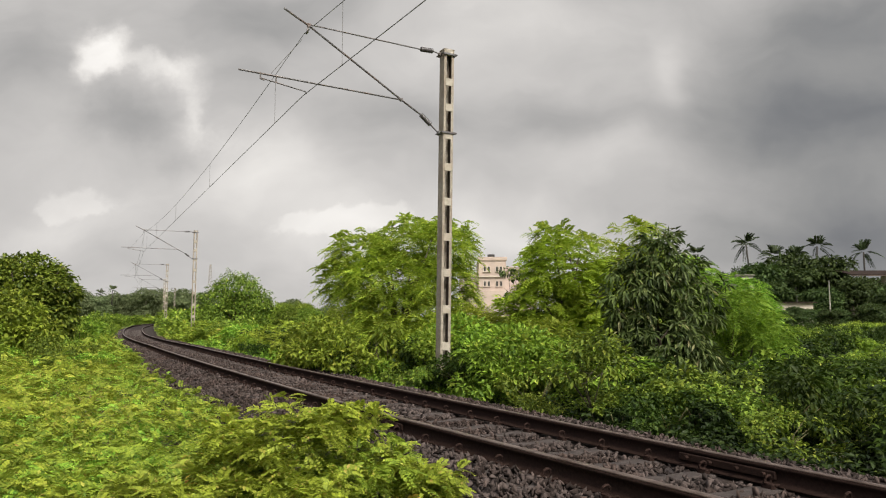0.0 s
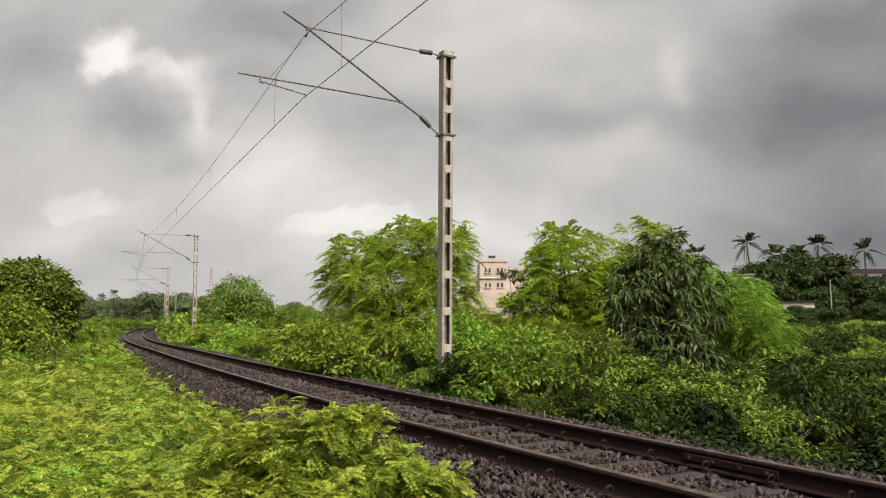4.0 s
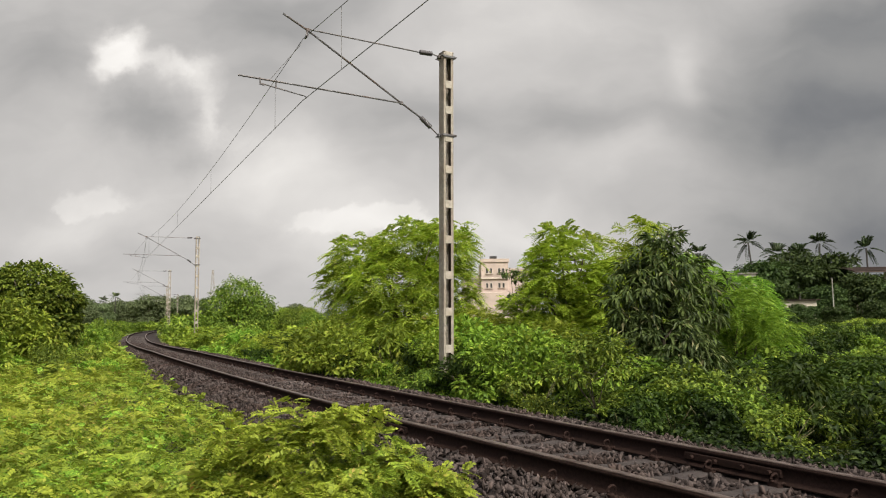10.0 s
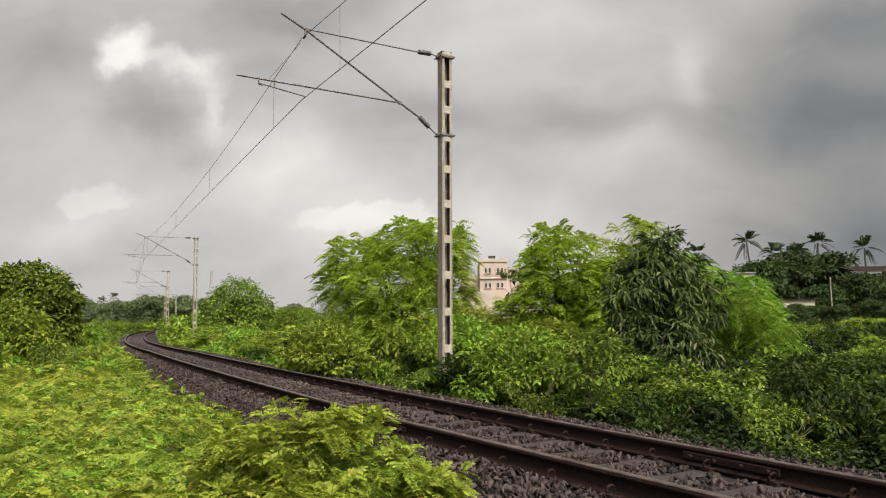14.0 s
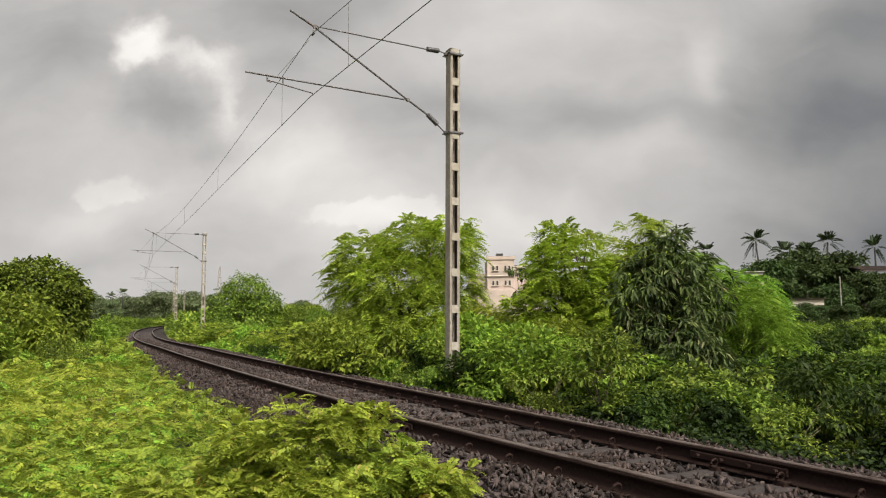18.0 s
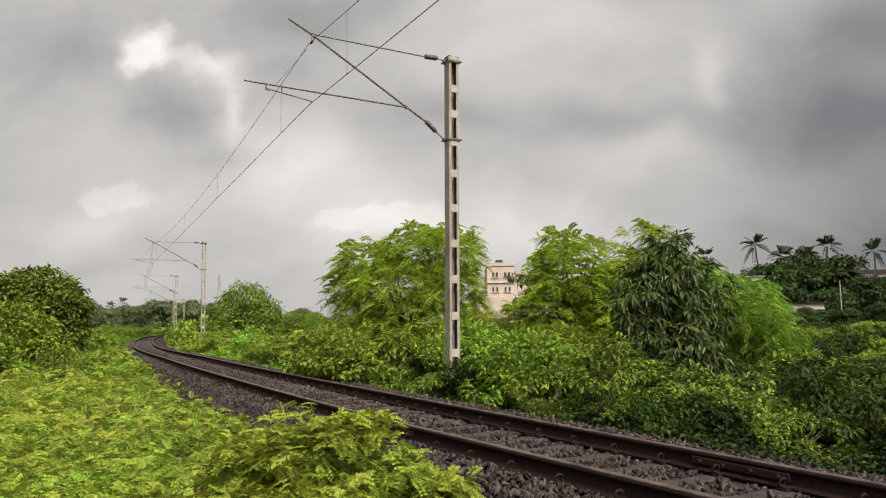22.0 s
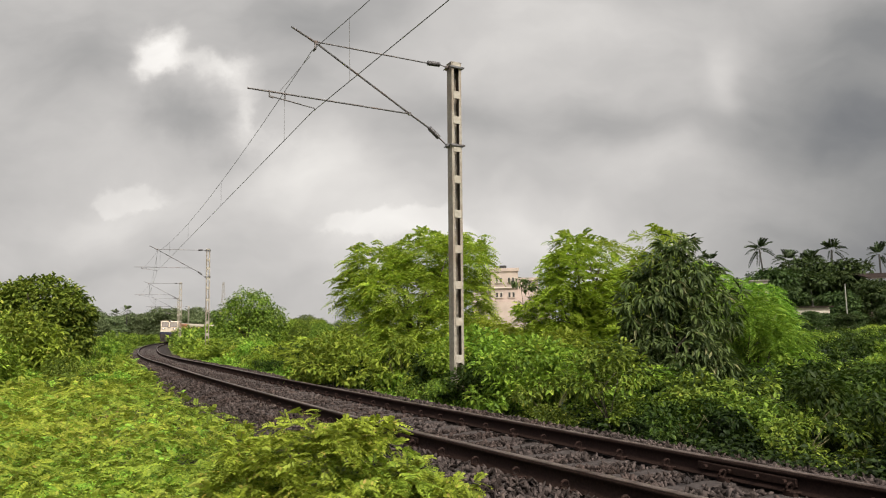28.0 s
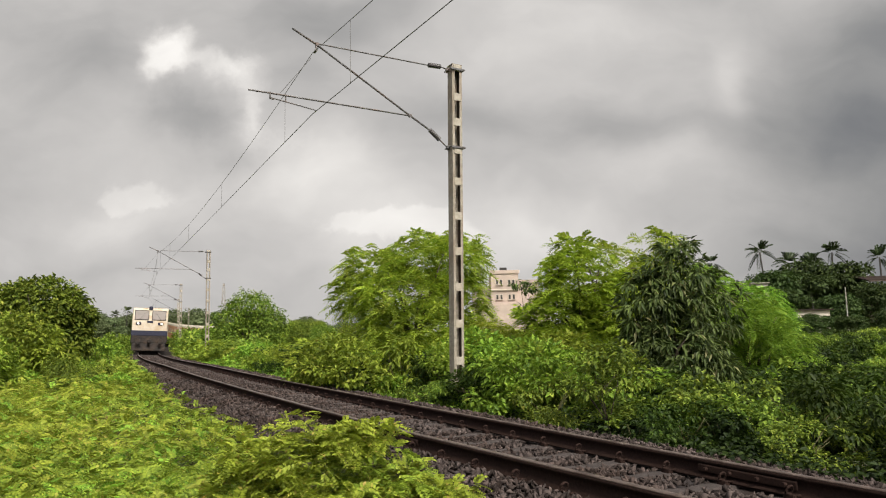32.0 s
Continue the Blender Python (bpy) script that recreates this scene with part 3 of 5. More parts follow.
def spray_fronds(rng, blobs, n, L, pairs=8, droop=0.7, shell=0.55, leaf=0.28, width=0.34, lift=0.2, flat=0.5, tuft=4):
    """Tufts of feather-shaped leaves over rounded masses, each tuft from one shoot."""
    C, D = blob_points(rng, blobs, n // tuft, shell)
    C, D = np.repeat(C, tuft, 0), np.repeat(D, tuft, 0)
    A = (D * 0.6 + unit(rng.normal(size=C.shape)) * 0.9) * [1, 1, flat] + [0, 0, lift]
    return frond_arrays(rng, C, A, L * rng.uniform(0.7, 1.3, len(C)), pairs, leaf, width, droop)


def limbs(rng, height, spread, r0, n=6, lean=(0, 0), split=0.3):
    """A tapered, crooked trunk that parts into limbs."""
    bm = bmesh.new()
    fork = Vector((lean[0] * split, lean[1] * split, height * split))
    tube(bm, [(0, 0, -0.25), (0.02, -0.02, height * split * 0.5), fork], (r0 * 1.35, r0, r0 * 0.85), 8)
    for i in range(n):
        a = 2 * math.pi * (i + rng.random() * 0.6) / n
        e = Vector((lean[0] + math.cos(a) * spread * rng.uniform(0.5, 1), lean[1] + math.sin(a) * spread * rng.uniform(0.5, 1), height * rng.uniform(0.7, 1)))
        mid = fork.lerp(e, 0.5) + Vector((rng.normal() * 0.12, rng.normal() * 0.12, 0.15 * height * rng.random()))
        tube(bm, [fork, mid, e], (r0 * 0.6, r0 * 0.38, r0 * 0.12), 6)
        for _ in range(2):
            q = mid.lerp(e, rng.random() * 0.6)
            f = q + Vector((rng.normal(), rng.normal(), rng.random() * 0.8)) * spread * 0.3
            tube(bm, [q, f], (r0 * 0.22, r0 * 0.07), 5)
    return bm


def plant(name, m, label, category, crown, leaf_mat, wood, group="", wood_mat=BARK, wood_name="trunk", crown_name="crown"):
    t = thing(name, m, label, category, group)
    if wood is not None:
        part(wood_name, wood, wood_mat, t, "", True)
    child(crown_name, np_mesh(crown_name, crown[0], crown[1], leaf_mat), t)
    return t


# ---------------------------------------------------------------- plants, space by space
def grounded(x, y, rz=0.0, scale=1.0, dz=0.0):
    z = float(ground_z(x, y)[0])
    return Matrix.LocRotScale((x, y, z + dz), Euler((0, 0, rz)), (scale,) * 3 if isinstance(scale, (int, float)) else scale)


def build_big_trees():
    rng = np.random.default_rng(11)
    # feathery tree behind the mast
    blobs = [(-1.3, 0, 3.7, 1.0, 0.9, 0.7), (0.2, 0.1, 4.1, 1.1, 1.0, 0.75), (1.5, 0, 4.0, 0.9, 0.9, 0.75), (-0.3, -0.2, 2.9, 1.8, 1.1, 0.8), (1.4, -0.2, 2.7, 1.0, 0.9, 0.9),
             (-2.0, 0.2, 3.0, 0.7, 0.7, 0.6), (0.3, -0.4, 1.9, 2.0, 1.0, 0.9), (-0.6, -0.6, 1.0, 1.6, 0.8, 0.7), (1.0, -0.6, 1.1, 1.2, 0.8, 0.7)]
    blobs = [(x * 0.9, y, z, rx * 0.9, ry, rz) for x, y, z, rx, ry, rz in blobs]
    cr = spray_fronds(rng, blobs, 4400, 0.5, 9, 0.9, 0.5, 0.26, 0.36)
    a = plant("feathery_tree", grounded(-1.3, 21.5), "small spreading tree with light feathery green foliage behind the mast", "tree", cr, LEAF_BRIGHT, limbs(rng, 4.4, 1.9, 0.09, 8))
    # brighter tree beside the drooping one
    blobs = [(0.0, 0, 3.3, 1.0, 0.9, 0.8), (0.6, 0, 2.6, 0.9, 0.8, 0.8), (-0.6, 0, 2.3, 0.9, 0.8, 0.8), (0.1, -0.2, 1.5, 1.3, 0.9, 0.9), (-0.1, 0.2, 4.15, 0.6, 0.4, 0.3)]
    cr = spray_fronds(rng, blobs, 2900, 0.38, 8, 0.7, 0.65, 0.3, 0.42)
    b = plant("feathery_tree", grounded(3.2, 18.6), "bright yellow-green feathery tree with wispy top shoots", "tree", cr, LEAF_FRESH, limbs(rng, 4.2, 0.9, 0.07, 6))
    blobs = [(-1.0, 0, 4.5, 0.45, 0.35, 0.25), (0.5, 0, 4.85, 0.5, 0.35, 0.2), (0.3, 0, 4.0, 0.9, 0.5, 0.4), (0, 0, 3.0, 1.0, 0.7, 0.8)]
    cr = spray_fronds(rng, blobs, 900, 0.55, 10, 0.9, 0.3, 0.22, 0.32)
    c = plant("feathery_tree", grounded(5.0, 19.8, 0, 0.95), "slender tree with thin wispy arching branches at the top", "tree", cr, LEAF_BRIGHT, limbs(rng, 4.7, 0.8, 0.05, 6))
    # dark drooping tree
    blobs = [(0.15, 0, 3.35, 0.75, 0.7, 0.75), (-0.6, 0, 2.5, 0.75, 0.8, 0.9), (0.75, 0, 2.4, 0.75, 0.8, 0.9), (0.0, -0.4, 1.5, 1.2, 0.9, 0.9), (-0.7, -0.3, 0.9, 0.75, 0.8, 0.7), (0.7, -0.2, 0.9, 0.8, 0.8, 0.7), (-0.35, -0.3, 3.0, 0.5, 0.5, 0.6), (-0.95, -0.2, 1.7, 0.5, 0.5, 0.6)]
    cr = spray_leaves(rng, blobs, 640, 17, 0.21, 0.055, 0.11, 0.65, 0.55, 0.45)
    d = plant("drooping_tree", grounded(4.6, 15.3, 0, (0.9, 0.9, 0.98)), "dense dark tree with long drooping narrow leaves", "tree", cr, LEAF_DARK, limbs(rng, 2.7, 0.7, 0.09, 7))
    # trees further behind on the slope
    blobs = [(0, 0, 3.4, 1.3, 1.1, 0.9), (1.0, 0, 2.8, 1.1, 1.0, 0.9), (-0.9, 0, 2.4, 1.0, 0.9, 1.0), (0.5, -0.3, 1.6, 1.5, 1.1, 1.0)]
    cr = spray_fronds(rng, blobs, 2400, 0.5, 10, 1.0, 0.6, 0.24, 0.3)
    t = plant("feathery_tree", grounded(6.6, 20.5, 0, 0.95), "leaning leafy tree with arching olive-green sprays", "tree", cr, LEAF_GREEN, limbs(rng, 3.6, 1.1, 0.08, 7))
    copy_thing(t, grounded(7.5, 18.4, 2.5, 0.74))
    copy_thing(t, grounded(8.6, 21.2, 0.7, 0.88))
    t = plant("feathery_tree", grounded(6.2, 23.0, 2.0, 1.05), "leafy tree with arching yellow-green sprays", "tree", cr, LEAF_BRIGHT, limbs(rng, 3.6, 1.1, 0.08, 7))
    copy_thing(t, grounded(1.9, 25.5, 1.0, 0.5))
    copy_thing(t, grounded(3.0, 27.5, 3.0, 0.55))
    copy_thing(t, grounded(1.0, 20.0, 5.0, 0.5))
    blobs = [(-0.8, 0, 3.45, 0.3, 0.3, 0.1), (-0.35, 0.1, 3.3, 0.3, 0.3, 0.1), (0.2, 0, 3.6, 0.35, 0.3, 0.12), (0.1, -0.1, 2.9, 0.5, 0.4, 0.15), (-0.5, 0, 2.6, 0.4, 0.3, 0.12), (0.2, 0, 2.2, 0.7, 0.5, 0.2)]
    cr = spray_leaves(rng, blobs, 110, 8, 0.13, 0.06, 0.1, 0.7, 0.3)
    plant("sparse_tree", grounded(2.5, 20.2), "thin tree with sparse reddish-dark drooping leaves", "tree", cr, LEAF_DARK, limbs(rng, 3.5, 0.8, 0.04, 6, (-0.2, 0)))
    # round tree beside the second mast
    blobs = [(0, 0, 3.7, 1.5, 1.4, 1.1), (-1.0, 0, 2.9, 1.3, 1.2, 1.1), (1.1, 0, 2.8, 1.3, 1.2, 1.1), (0, -0.4, 1.8, 2.2, 1.6, 1.2)]
    cr = spray_leaves(rng, blobs, 1100, 12, 0.17, 0.09, 0.2, 0.5)
    t = plant("round_tree", grounded(-16.2, 56.0, 0, 1.2), "rounded dense green tree standing beside the railway", "tree", cr, LEAF_MID, limbs(rng, 4.3, 1.5, 0.14, 7))
    copy_thing(t, grounded(-11.5, 62.0, 1.0, 0.62))
    copy_thing(t, grounded(-14.0, 66.0, 2.5, 0.7))
    t = plant("round_tree", grounded(-19.5, 86, 0, 0.92), "low rounded lime-green tree on the bank", "tree", cr, LEAF_LIME, limbs(rng, 4.3, 1.5, 0.14, 7))
    for x, y, sc in ((-23.0, 88, 0.95), (-16.5, 86, 0.98), (-13.0, 88, 0.96), (-9.5, 84, 0.92), (-6.0, 82, 0.88), (-27.5, 98, 0.8), (-18.0, 92, 1.05), (-21.2, 93, 1.05)):
        copy_thing(t, grounded(x, y, x * 2.1, sc))
    # left group
    blobs = [(0, 0, 3.6, 1.6, 1.4, 0.8), (-1.4, 0, 3.2, 1.4, 1.3, 0.9), (1.2, 0, 2.9, 1.1, 1.1, 0.9), (0.3, -0.4, 2.2, 1.7, 1.4, 1.0), (-1.2, -0.3, 1.8, 1.6, 1.4, 1.1), (1.3, 0, 1.7, 0.9, 0.9, 0.9)]
    cr = spray_leaves(rng, blobs, 1500, 15, 0.19, 0.115, 0.2, 0.4, 0.7)
    e = plant("broadleaf_tree", grounded(-18.2, 31.0), "broad dark-green leafy tree at the field edge", "tree", cr, LEAF_MID, limbs(rng, 4.0, 1.9, 0.15, 8))
    blobs = [(0, 0, 1.9, 1.0, 0.9, 0.8), (-0.8, 0, 1.5, 0.9, 0.8, 0.8), (0.7, -0.2, 1.1, 1.0, 0.8, 0.8), (-0.3, -0.2, 0.8, 1.4, 1.0, 0.7)]
    cr = spray_leaves(rng, blobs, 420, 12, 0.2, 0.1, 0.16, 0.3)
    t = plant("broadleaf_shrub", grounded(-14.8, 24.5), "tall leafy shrub with yellowish young leaves", "shrub", cr, LEAF_LIME, limbs(rng, 2.0, 0.9, 0.05, 7))
    copy_thing(t, grounded(-13.4, 20.5, 2.0, 0.7))
    copy_thing(t, grounded(-17.0, 26.5, 4.0, 1.0))
    # leafy bush before the mast
    blobs = [(0, 0, 1.35, 0.55, 0.5, 0.22), (-0.6, 0, 1.1, 0.5, 0.5, 0.22), (0.6, 0.1, 1.15, 0.55, 0.5, 0.22), (0.2, -0.4, 0.8, 0.7, 0.5, 0.25), (-0.7, -0.3, 0.6, 0.6, 0.5, 0.25), (1.0, -0.1, 0.7, 0.5, 0.5, 0.25)]
    cr = spray_leaves(rng, blobs, 290, 13, 0.11, 0.065, 0.13, 0.15, 0.6)
    f = plant("leafy_bush", grounded(1.5, 13.4), "lush lime-green bush with layered compound leaves by the mast", "bush", cr, LEAF_GREEN, limbs(rng, 1.3, 0.8, 0.025, 9), "", TWIG, "woody_base", "foliage")
    copy_thing(f, grounded(6.9, 16.2, 4.2, 0.7))
    copy_thing(f, grounded(0.6, 18.2, 0.4, 1.2))
    g = plant("leafy_bush", grounded(2.3, 16.4, 3.2, 1.15), "bright yellow-green bush with layered broad leaves", "bush", cr, LEAF_LIME, limbs(rng, 1.3, 0.8, 0.025, 9), "", TWIG, "woody_base", "foliage")
    copy_thing(g, grounded(-3.2, 18.6, 5.4, 0.9))
    copy_thing(g, grounded(-0.2, 17.2, 1.4, 0.8))
    # dark bushes in the gaps
    d2 = plant("leafy_bush", grounded(0.35, 14.3, 2.2, 0.68), "dense dark-green bush at the foot of the mast", "bush", cr, LEAF_DEEP, limbs(rng, 1.3, 0.8, 0.025, 9), "", TWIG, "woody_base", "foliage")
    copy_thing(d2, grounded(-3.6, 21.0, 0.7, 0.95))
    copy_thing(d2, grounded(3.3, 13.9, 0.2, 0.7))
    # shrub with large hanging pale leaves
    blobs = [(0, 0, 1.75, 0.45, 0.4, 0.3), (-0.4, 0, 1.4, 0.45, 0.4, 0.3), (0.4, -0.1, 1.25, 0.5, 0.4, 0.35), (0, -0.2, 0.8, 0.7, 0.5, 0.4)]
    cr = spray_leaves(rng, blobs, 90, 9, 0.22, 0.085, 0.1, 0.6, 0.6)
    plant("broadleaf_shrub", grounded(-1.35, 17.6, 0, 0.85), "tall shrub with large pale hanging leaves", "shrub", cr, LEAF_LIME, limbs(rng, 1.7, 0.5, 0.03, 7), "", TWIG)
    # thin sapling at the ballast edge
    blobs = [(0, 0, 1.15, 0.35, 0.3, 0.2), (0.2, 0, 0.95, 0.35, 0.3, 0.2), (-0.25, 0, 0.9, 0.3, 0.3, 0.2)]
    cr = spray_leaves(rng, blobs, 120, 11, 0.075, 0.035, 0.08, 0.2)
    plant("sapling", grounded(2.2, 10.7, 0, 1.2), "thin brownish sapling with sparse small leaves", "sapling", cr, LEAF_MID, limbs(rng, 1.2, 0.36, 0.012, 7), "", BARK)
    return a, b, c, d


SHRUBS = {}


def shrub_kinds():
    rng = np.random.default_rng(21)

    def dome(r, h, n=5):
        return [(rng.normal() * r * 0.45, rng.normal() * r * 0.45, h * rng.uniform(0.35, 0.85), r * rng.uniform(0.25, 0.42), r * rng.uniform(0.25, 0.42), h * rng.uniform(0.1, 0.18)) for _ in range(n + 2)] + [(0, 0, h * 0.22, r * 0.8, r * 0.8, h * 0.22)]
    kinds = []
    for name, mat, lab, fn in (
        ("broad", LEAF_MID, "leafy green trackside shrub with broad leaves", lambda: spray_leaves(rng, dome(0.75, 1.1), 260, 9, 0.095, 0.055, 0.09, 0.3)),
        ("broad", LEAF_MID, "low leafy green shrub with broad leaves", lambda: spray_leaves(rng, dome(0.8, 0.9), 260, 9, 0.085, 0.05, 0.09, 0.3)),
        ("deep", LEAF_DEEP, "dense deep-green shrub beside the track", lambda: spray_leaves(rng, dome(0.75, 1.15), 260, 9, 0.1, 0.05, 0.09, 0.5)),
        ("feather", LEAF_BRIGHT, "bright feathery-leaved shrub beside the track", lambda: spray_fronds(rng, dome(0.75, 1.2), 220, 0.26, 7, 0.7, 0.4, 0.28, 0.36)),
        ("feather", LEAF_MID, "feathery green shrub of compound leaves", lambda: spray_fronds(rng, dome(0.75, 1.05), 220, 0.26, 7, 0.7, 0.4, 0.28, 0.36)),
        ("yellow", LEAF_YELLOW, "yellow-green sprawling shrub of young compound leaves", lambda: spray_fronds(rng, dome(0.75, 0.9), 230, 0.22, 7, 0.6, 0.4, 0.3, 0.42)),
        # same sort of shrub, shade painted in by a darker leaf
        ("shade", LEAF_SHADE, "creeping shrub close to the rails, shade put into its leaf colour", lambda: spray_leaves(rng, dome(0.8, 1.0), 280, 9, 0.09, 0.05, 0.09, 0.5)),
        ("green", LEAF_GREEN, "lush green shrub with pale young tips", lambda: spray_leaves(rng, dome(0.8, 1.1), 260, 9, 0.095, 0.05, 0.09, 0.3)),
        ("lime", LEAF_LIME, "lime-green leafy shrub among the undergrowth", lambda: spray_leaves(rng, dome(0.8, 0.9), 190, 9, 0.12, 0.065, 0.1, 0.3)),
    ):
        V, F = fn()
        V[:, 2] = np.maximum(V[:, 2], 0.0)
        stems = bmesh.new()
        for i in range(6):
            a = rng.random() * 6.28
            e = Vector((math.cos(a) * 0.45, math.sin(a) * 0.45, rng.uniform(0.5, 0.85)))
            tube(stems, [(0, 0, -0.1), e * 0.5 + Vector((0, 0, 0.12)), e], (0.014, 0.01, 0.004), 5)
        t = plant("shrub", pose(0, -300, -60), lab, "shrub", (V, F), mat, stems, "shrubs along the railway", TWIG, "woody_base", "foliage")
        SHRUBS.setdefault(name, []).append(t)
    return SHRUBS


def scatter(rng, kinds, n, s0, s1, o0, o1, lo, hi, weights, clear=(), joined=None):
    """Shrubs strewn beside the track, each a copy of one of the kinds; with joined, they are gathered into it."""
    pool = [t for k in kinds for t in SHRUBS[k]]
    w = np.repeat(weights, [len(SHRUBS[k]) for k in kinds]).astype(float)
    for _ in range(n):
        s = s0 + (s1 - s0) * rng.random() ** 1.2
        o = rng.uniform(o0, o1)
        (x, y, _z0), th = on_track(s, o)
        if any((x - a) ** 2 + (y - b) ** 2 < c * c for a, b, c in clear):
            continue
        sc = rng.uniform(lo, hi) * np.interp(abs(o), (2.1, 2.8, 4.2), (0.42, 0.72, 1.0))
        t = pool[rng.choice(len(pool), p=w / w.sum())]
        m = grounded(float(x), float(y), rng.random() * 6.28, (sc * rng.uniform(0.9, 1.25), sc * rng.uniform(0.9, 1.25), sc * rng.uniform(0.8, 1.2)))
        if joined is None:
            copy_thing(t, Matrix()).matrix_basis = m
        else:
            me = next(c for c in t.children if c.name.startswith("foliage")).data
            V = np.empty(len(me.vertices) * 3)
            me.vertices.foreach_get("co", V)
            V = V.reshape(-1, 4, 3)
            V = V[::2]
            mid = V.mean(1, keepdims=True)
            V = (mid + (V - mid) * (1.5 if y > 32 else 1.25)).reshape(-1, 3)
            M = np.array(m)
            V = V @ M[:3, :3].T + M[:3, 3]
            k = np.arange(len(V) // 4)[:, None] * 4
            joined.setdefault(me.materials[0], []).append((V, np.concatenate([k + [0, 1, 2], k + [0, 2, 3]], 1).reshape(-1, 3)))


def build_shrubs():
    rng = np.random.default_rng(33)
    shrub_kinds()
    rest = {}
    mast = [(0.0, 15.36, 0.3)]
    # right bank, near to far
    # the "shade" kind brings painted shade to the near right corner
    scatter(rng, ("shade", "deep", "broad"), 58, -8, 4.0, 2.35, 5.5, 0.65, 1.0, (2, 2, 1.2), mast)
    scatter(rng, ("broad", "deep", "green", "feather"), 66, 2.5, 13, 2.7, 5.5, 0.55, 1.1, (2, 3, 2, 0.6), mast)
    scatter(rng, ("green", "lime", "feather", "yellow", "deep"), 96, 9, 36, 2.6, 7.0, 0.75, 1.4, (2, 3.5, 1.2, 4, 1.2), mast)
    scatter(rng, ("deep", "shade", "broad"), 40, -4, 16, 5.2, 9.5, 0.7, 1.15, (2, 2, 1), (), rest)
    # left bank
    scatter(rng, ("yellow", "lime", "broad", "green"), 60, 13, 50, -8.0, -2.7, 0.6, 1.05, (1.5, 2, 1.5, 1.5))
    scatter(rng, ("lime", "feather", "yellow"), 130, 32, 100, 3.0, 13.0, 1.1, 1.9, (3, 2, 2), (), rest)
    scatter(rng, ("deep", "shade", "broad"), 190, -6, 30, 8.0, 26.0, 0.75, 1.25, (4, 3, 0.6), (), rest)
    scatter(rng, ("lime", "feather", "broad"), 110, 90, 230, 3.6, 22.0, 1.5, 2.3, (3, 2, 1), (), rest)
    scatter(rng, ("lime", "yellow", "broad"), 110, 40, 95, -22.0, -3.0, 0.9, 1.5, (2, 2, 2), (), rest)
    scatter(rng, ("lime", "broad"), 130, 90, 260, -40.0, -4.5, 1.5, 2.4, (2, 2), (), rest)
    scatter(rng, ("broad", "deep"), 170, -10, 60, 18.0, 60.0, 0.5, 0.95, (1, 3), ((48, 66, 9), (54, 80, 14)), rest)
    scatter(rng, ("deep", "broad", "shade", "green"), 190, -14, 18, 8.0, 40.0, 0.8, 1.35, (4, 1, 3, 0.3), (), rest)
    scatter(rng, ("broad", "shade", "deep"), 60, 10, 60, 26.0, 55.0, 0.5, 1.1, (1, 1, 2), (), rest)
    scatter(rng, ("lime", "green", "broad"), 40, 55, 110, -9.0, -2.7, 0.8, 1.3, (2, 2, 1), (), rest)
    scatter(rng, ("lime", "yellow"), 26, 15, 45, -3.0, -1.95, 0.9, 1.4, (2, 2))
    scatter(rng, ("lime", "yellow", "green"), 9, 31, 41, -3.4, -2.4, 1.5, 2.0, (2, 2, 1))
    scatter(rng, ("lime", "feather"), 8, 42, 48, 2.6, 4.5, 1.3, 1.8, (2, 1), (), rest)
    scatter(rng, ("lime", "yellow"), 12, 48, 58, 2.9, 4.2, 1.5, 1.9, (2, 1), (), rest)
    scatter(rng, ("lime", "feather"), 8, 72, 80, 2.6, 4.5, 1.3, 1.8, (2, 1), (), rest)
    scatter(rng, ("lime", "green", "broad"), 26, 52, 92, 3.7, 6.0, 2.0, 2.6, (2, 2, 2), (), rest)
    scatter(rng, ("lime", "green", "broad"), 22, 92, 135, 4.6, 7.5, 2.4, 3.1, (2, 2, 2), (), rest)
    scatter(rng, ("lime", "green", "broad"), 34, 48, 95, -3.4, -1.9, 1.2, 1.9, (2, 2, 2), (), rest)
    for mat, arr in rest.items():
        V, F = join(arr)
        tagged(new("thicket", np_mesh("thicket", V, F, mat)), "tangled green thicket of shrubs away from the track", "thicket", kind="stuff")
    for ts in SHRUBS.values():
        for t in ts:
            for o in (*t.children_recursive, t):
                bpy.data.objects.remove(o)


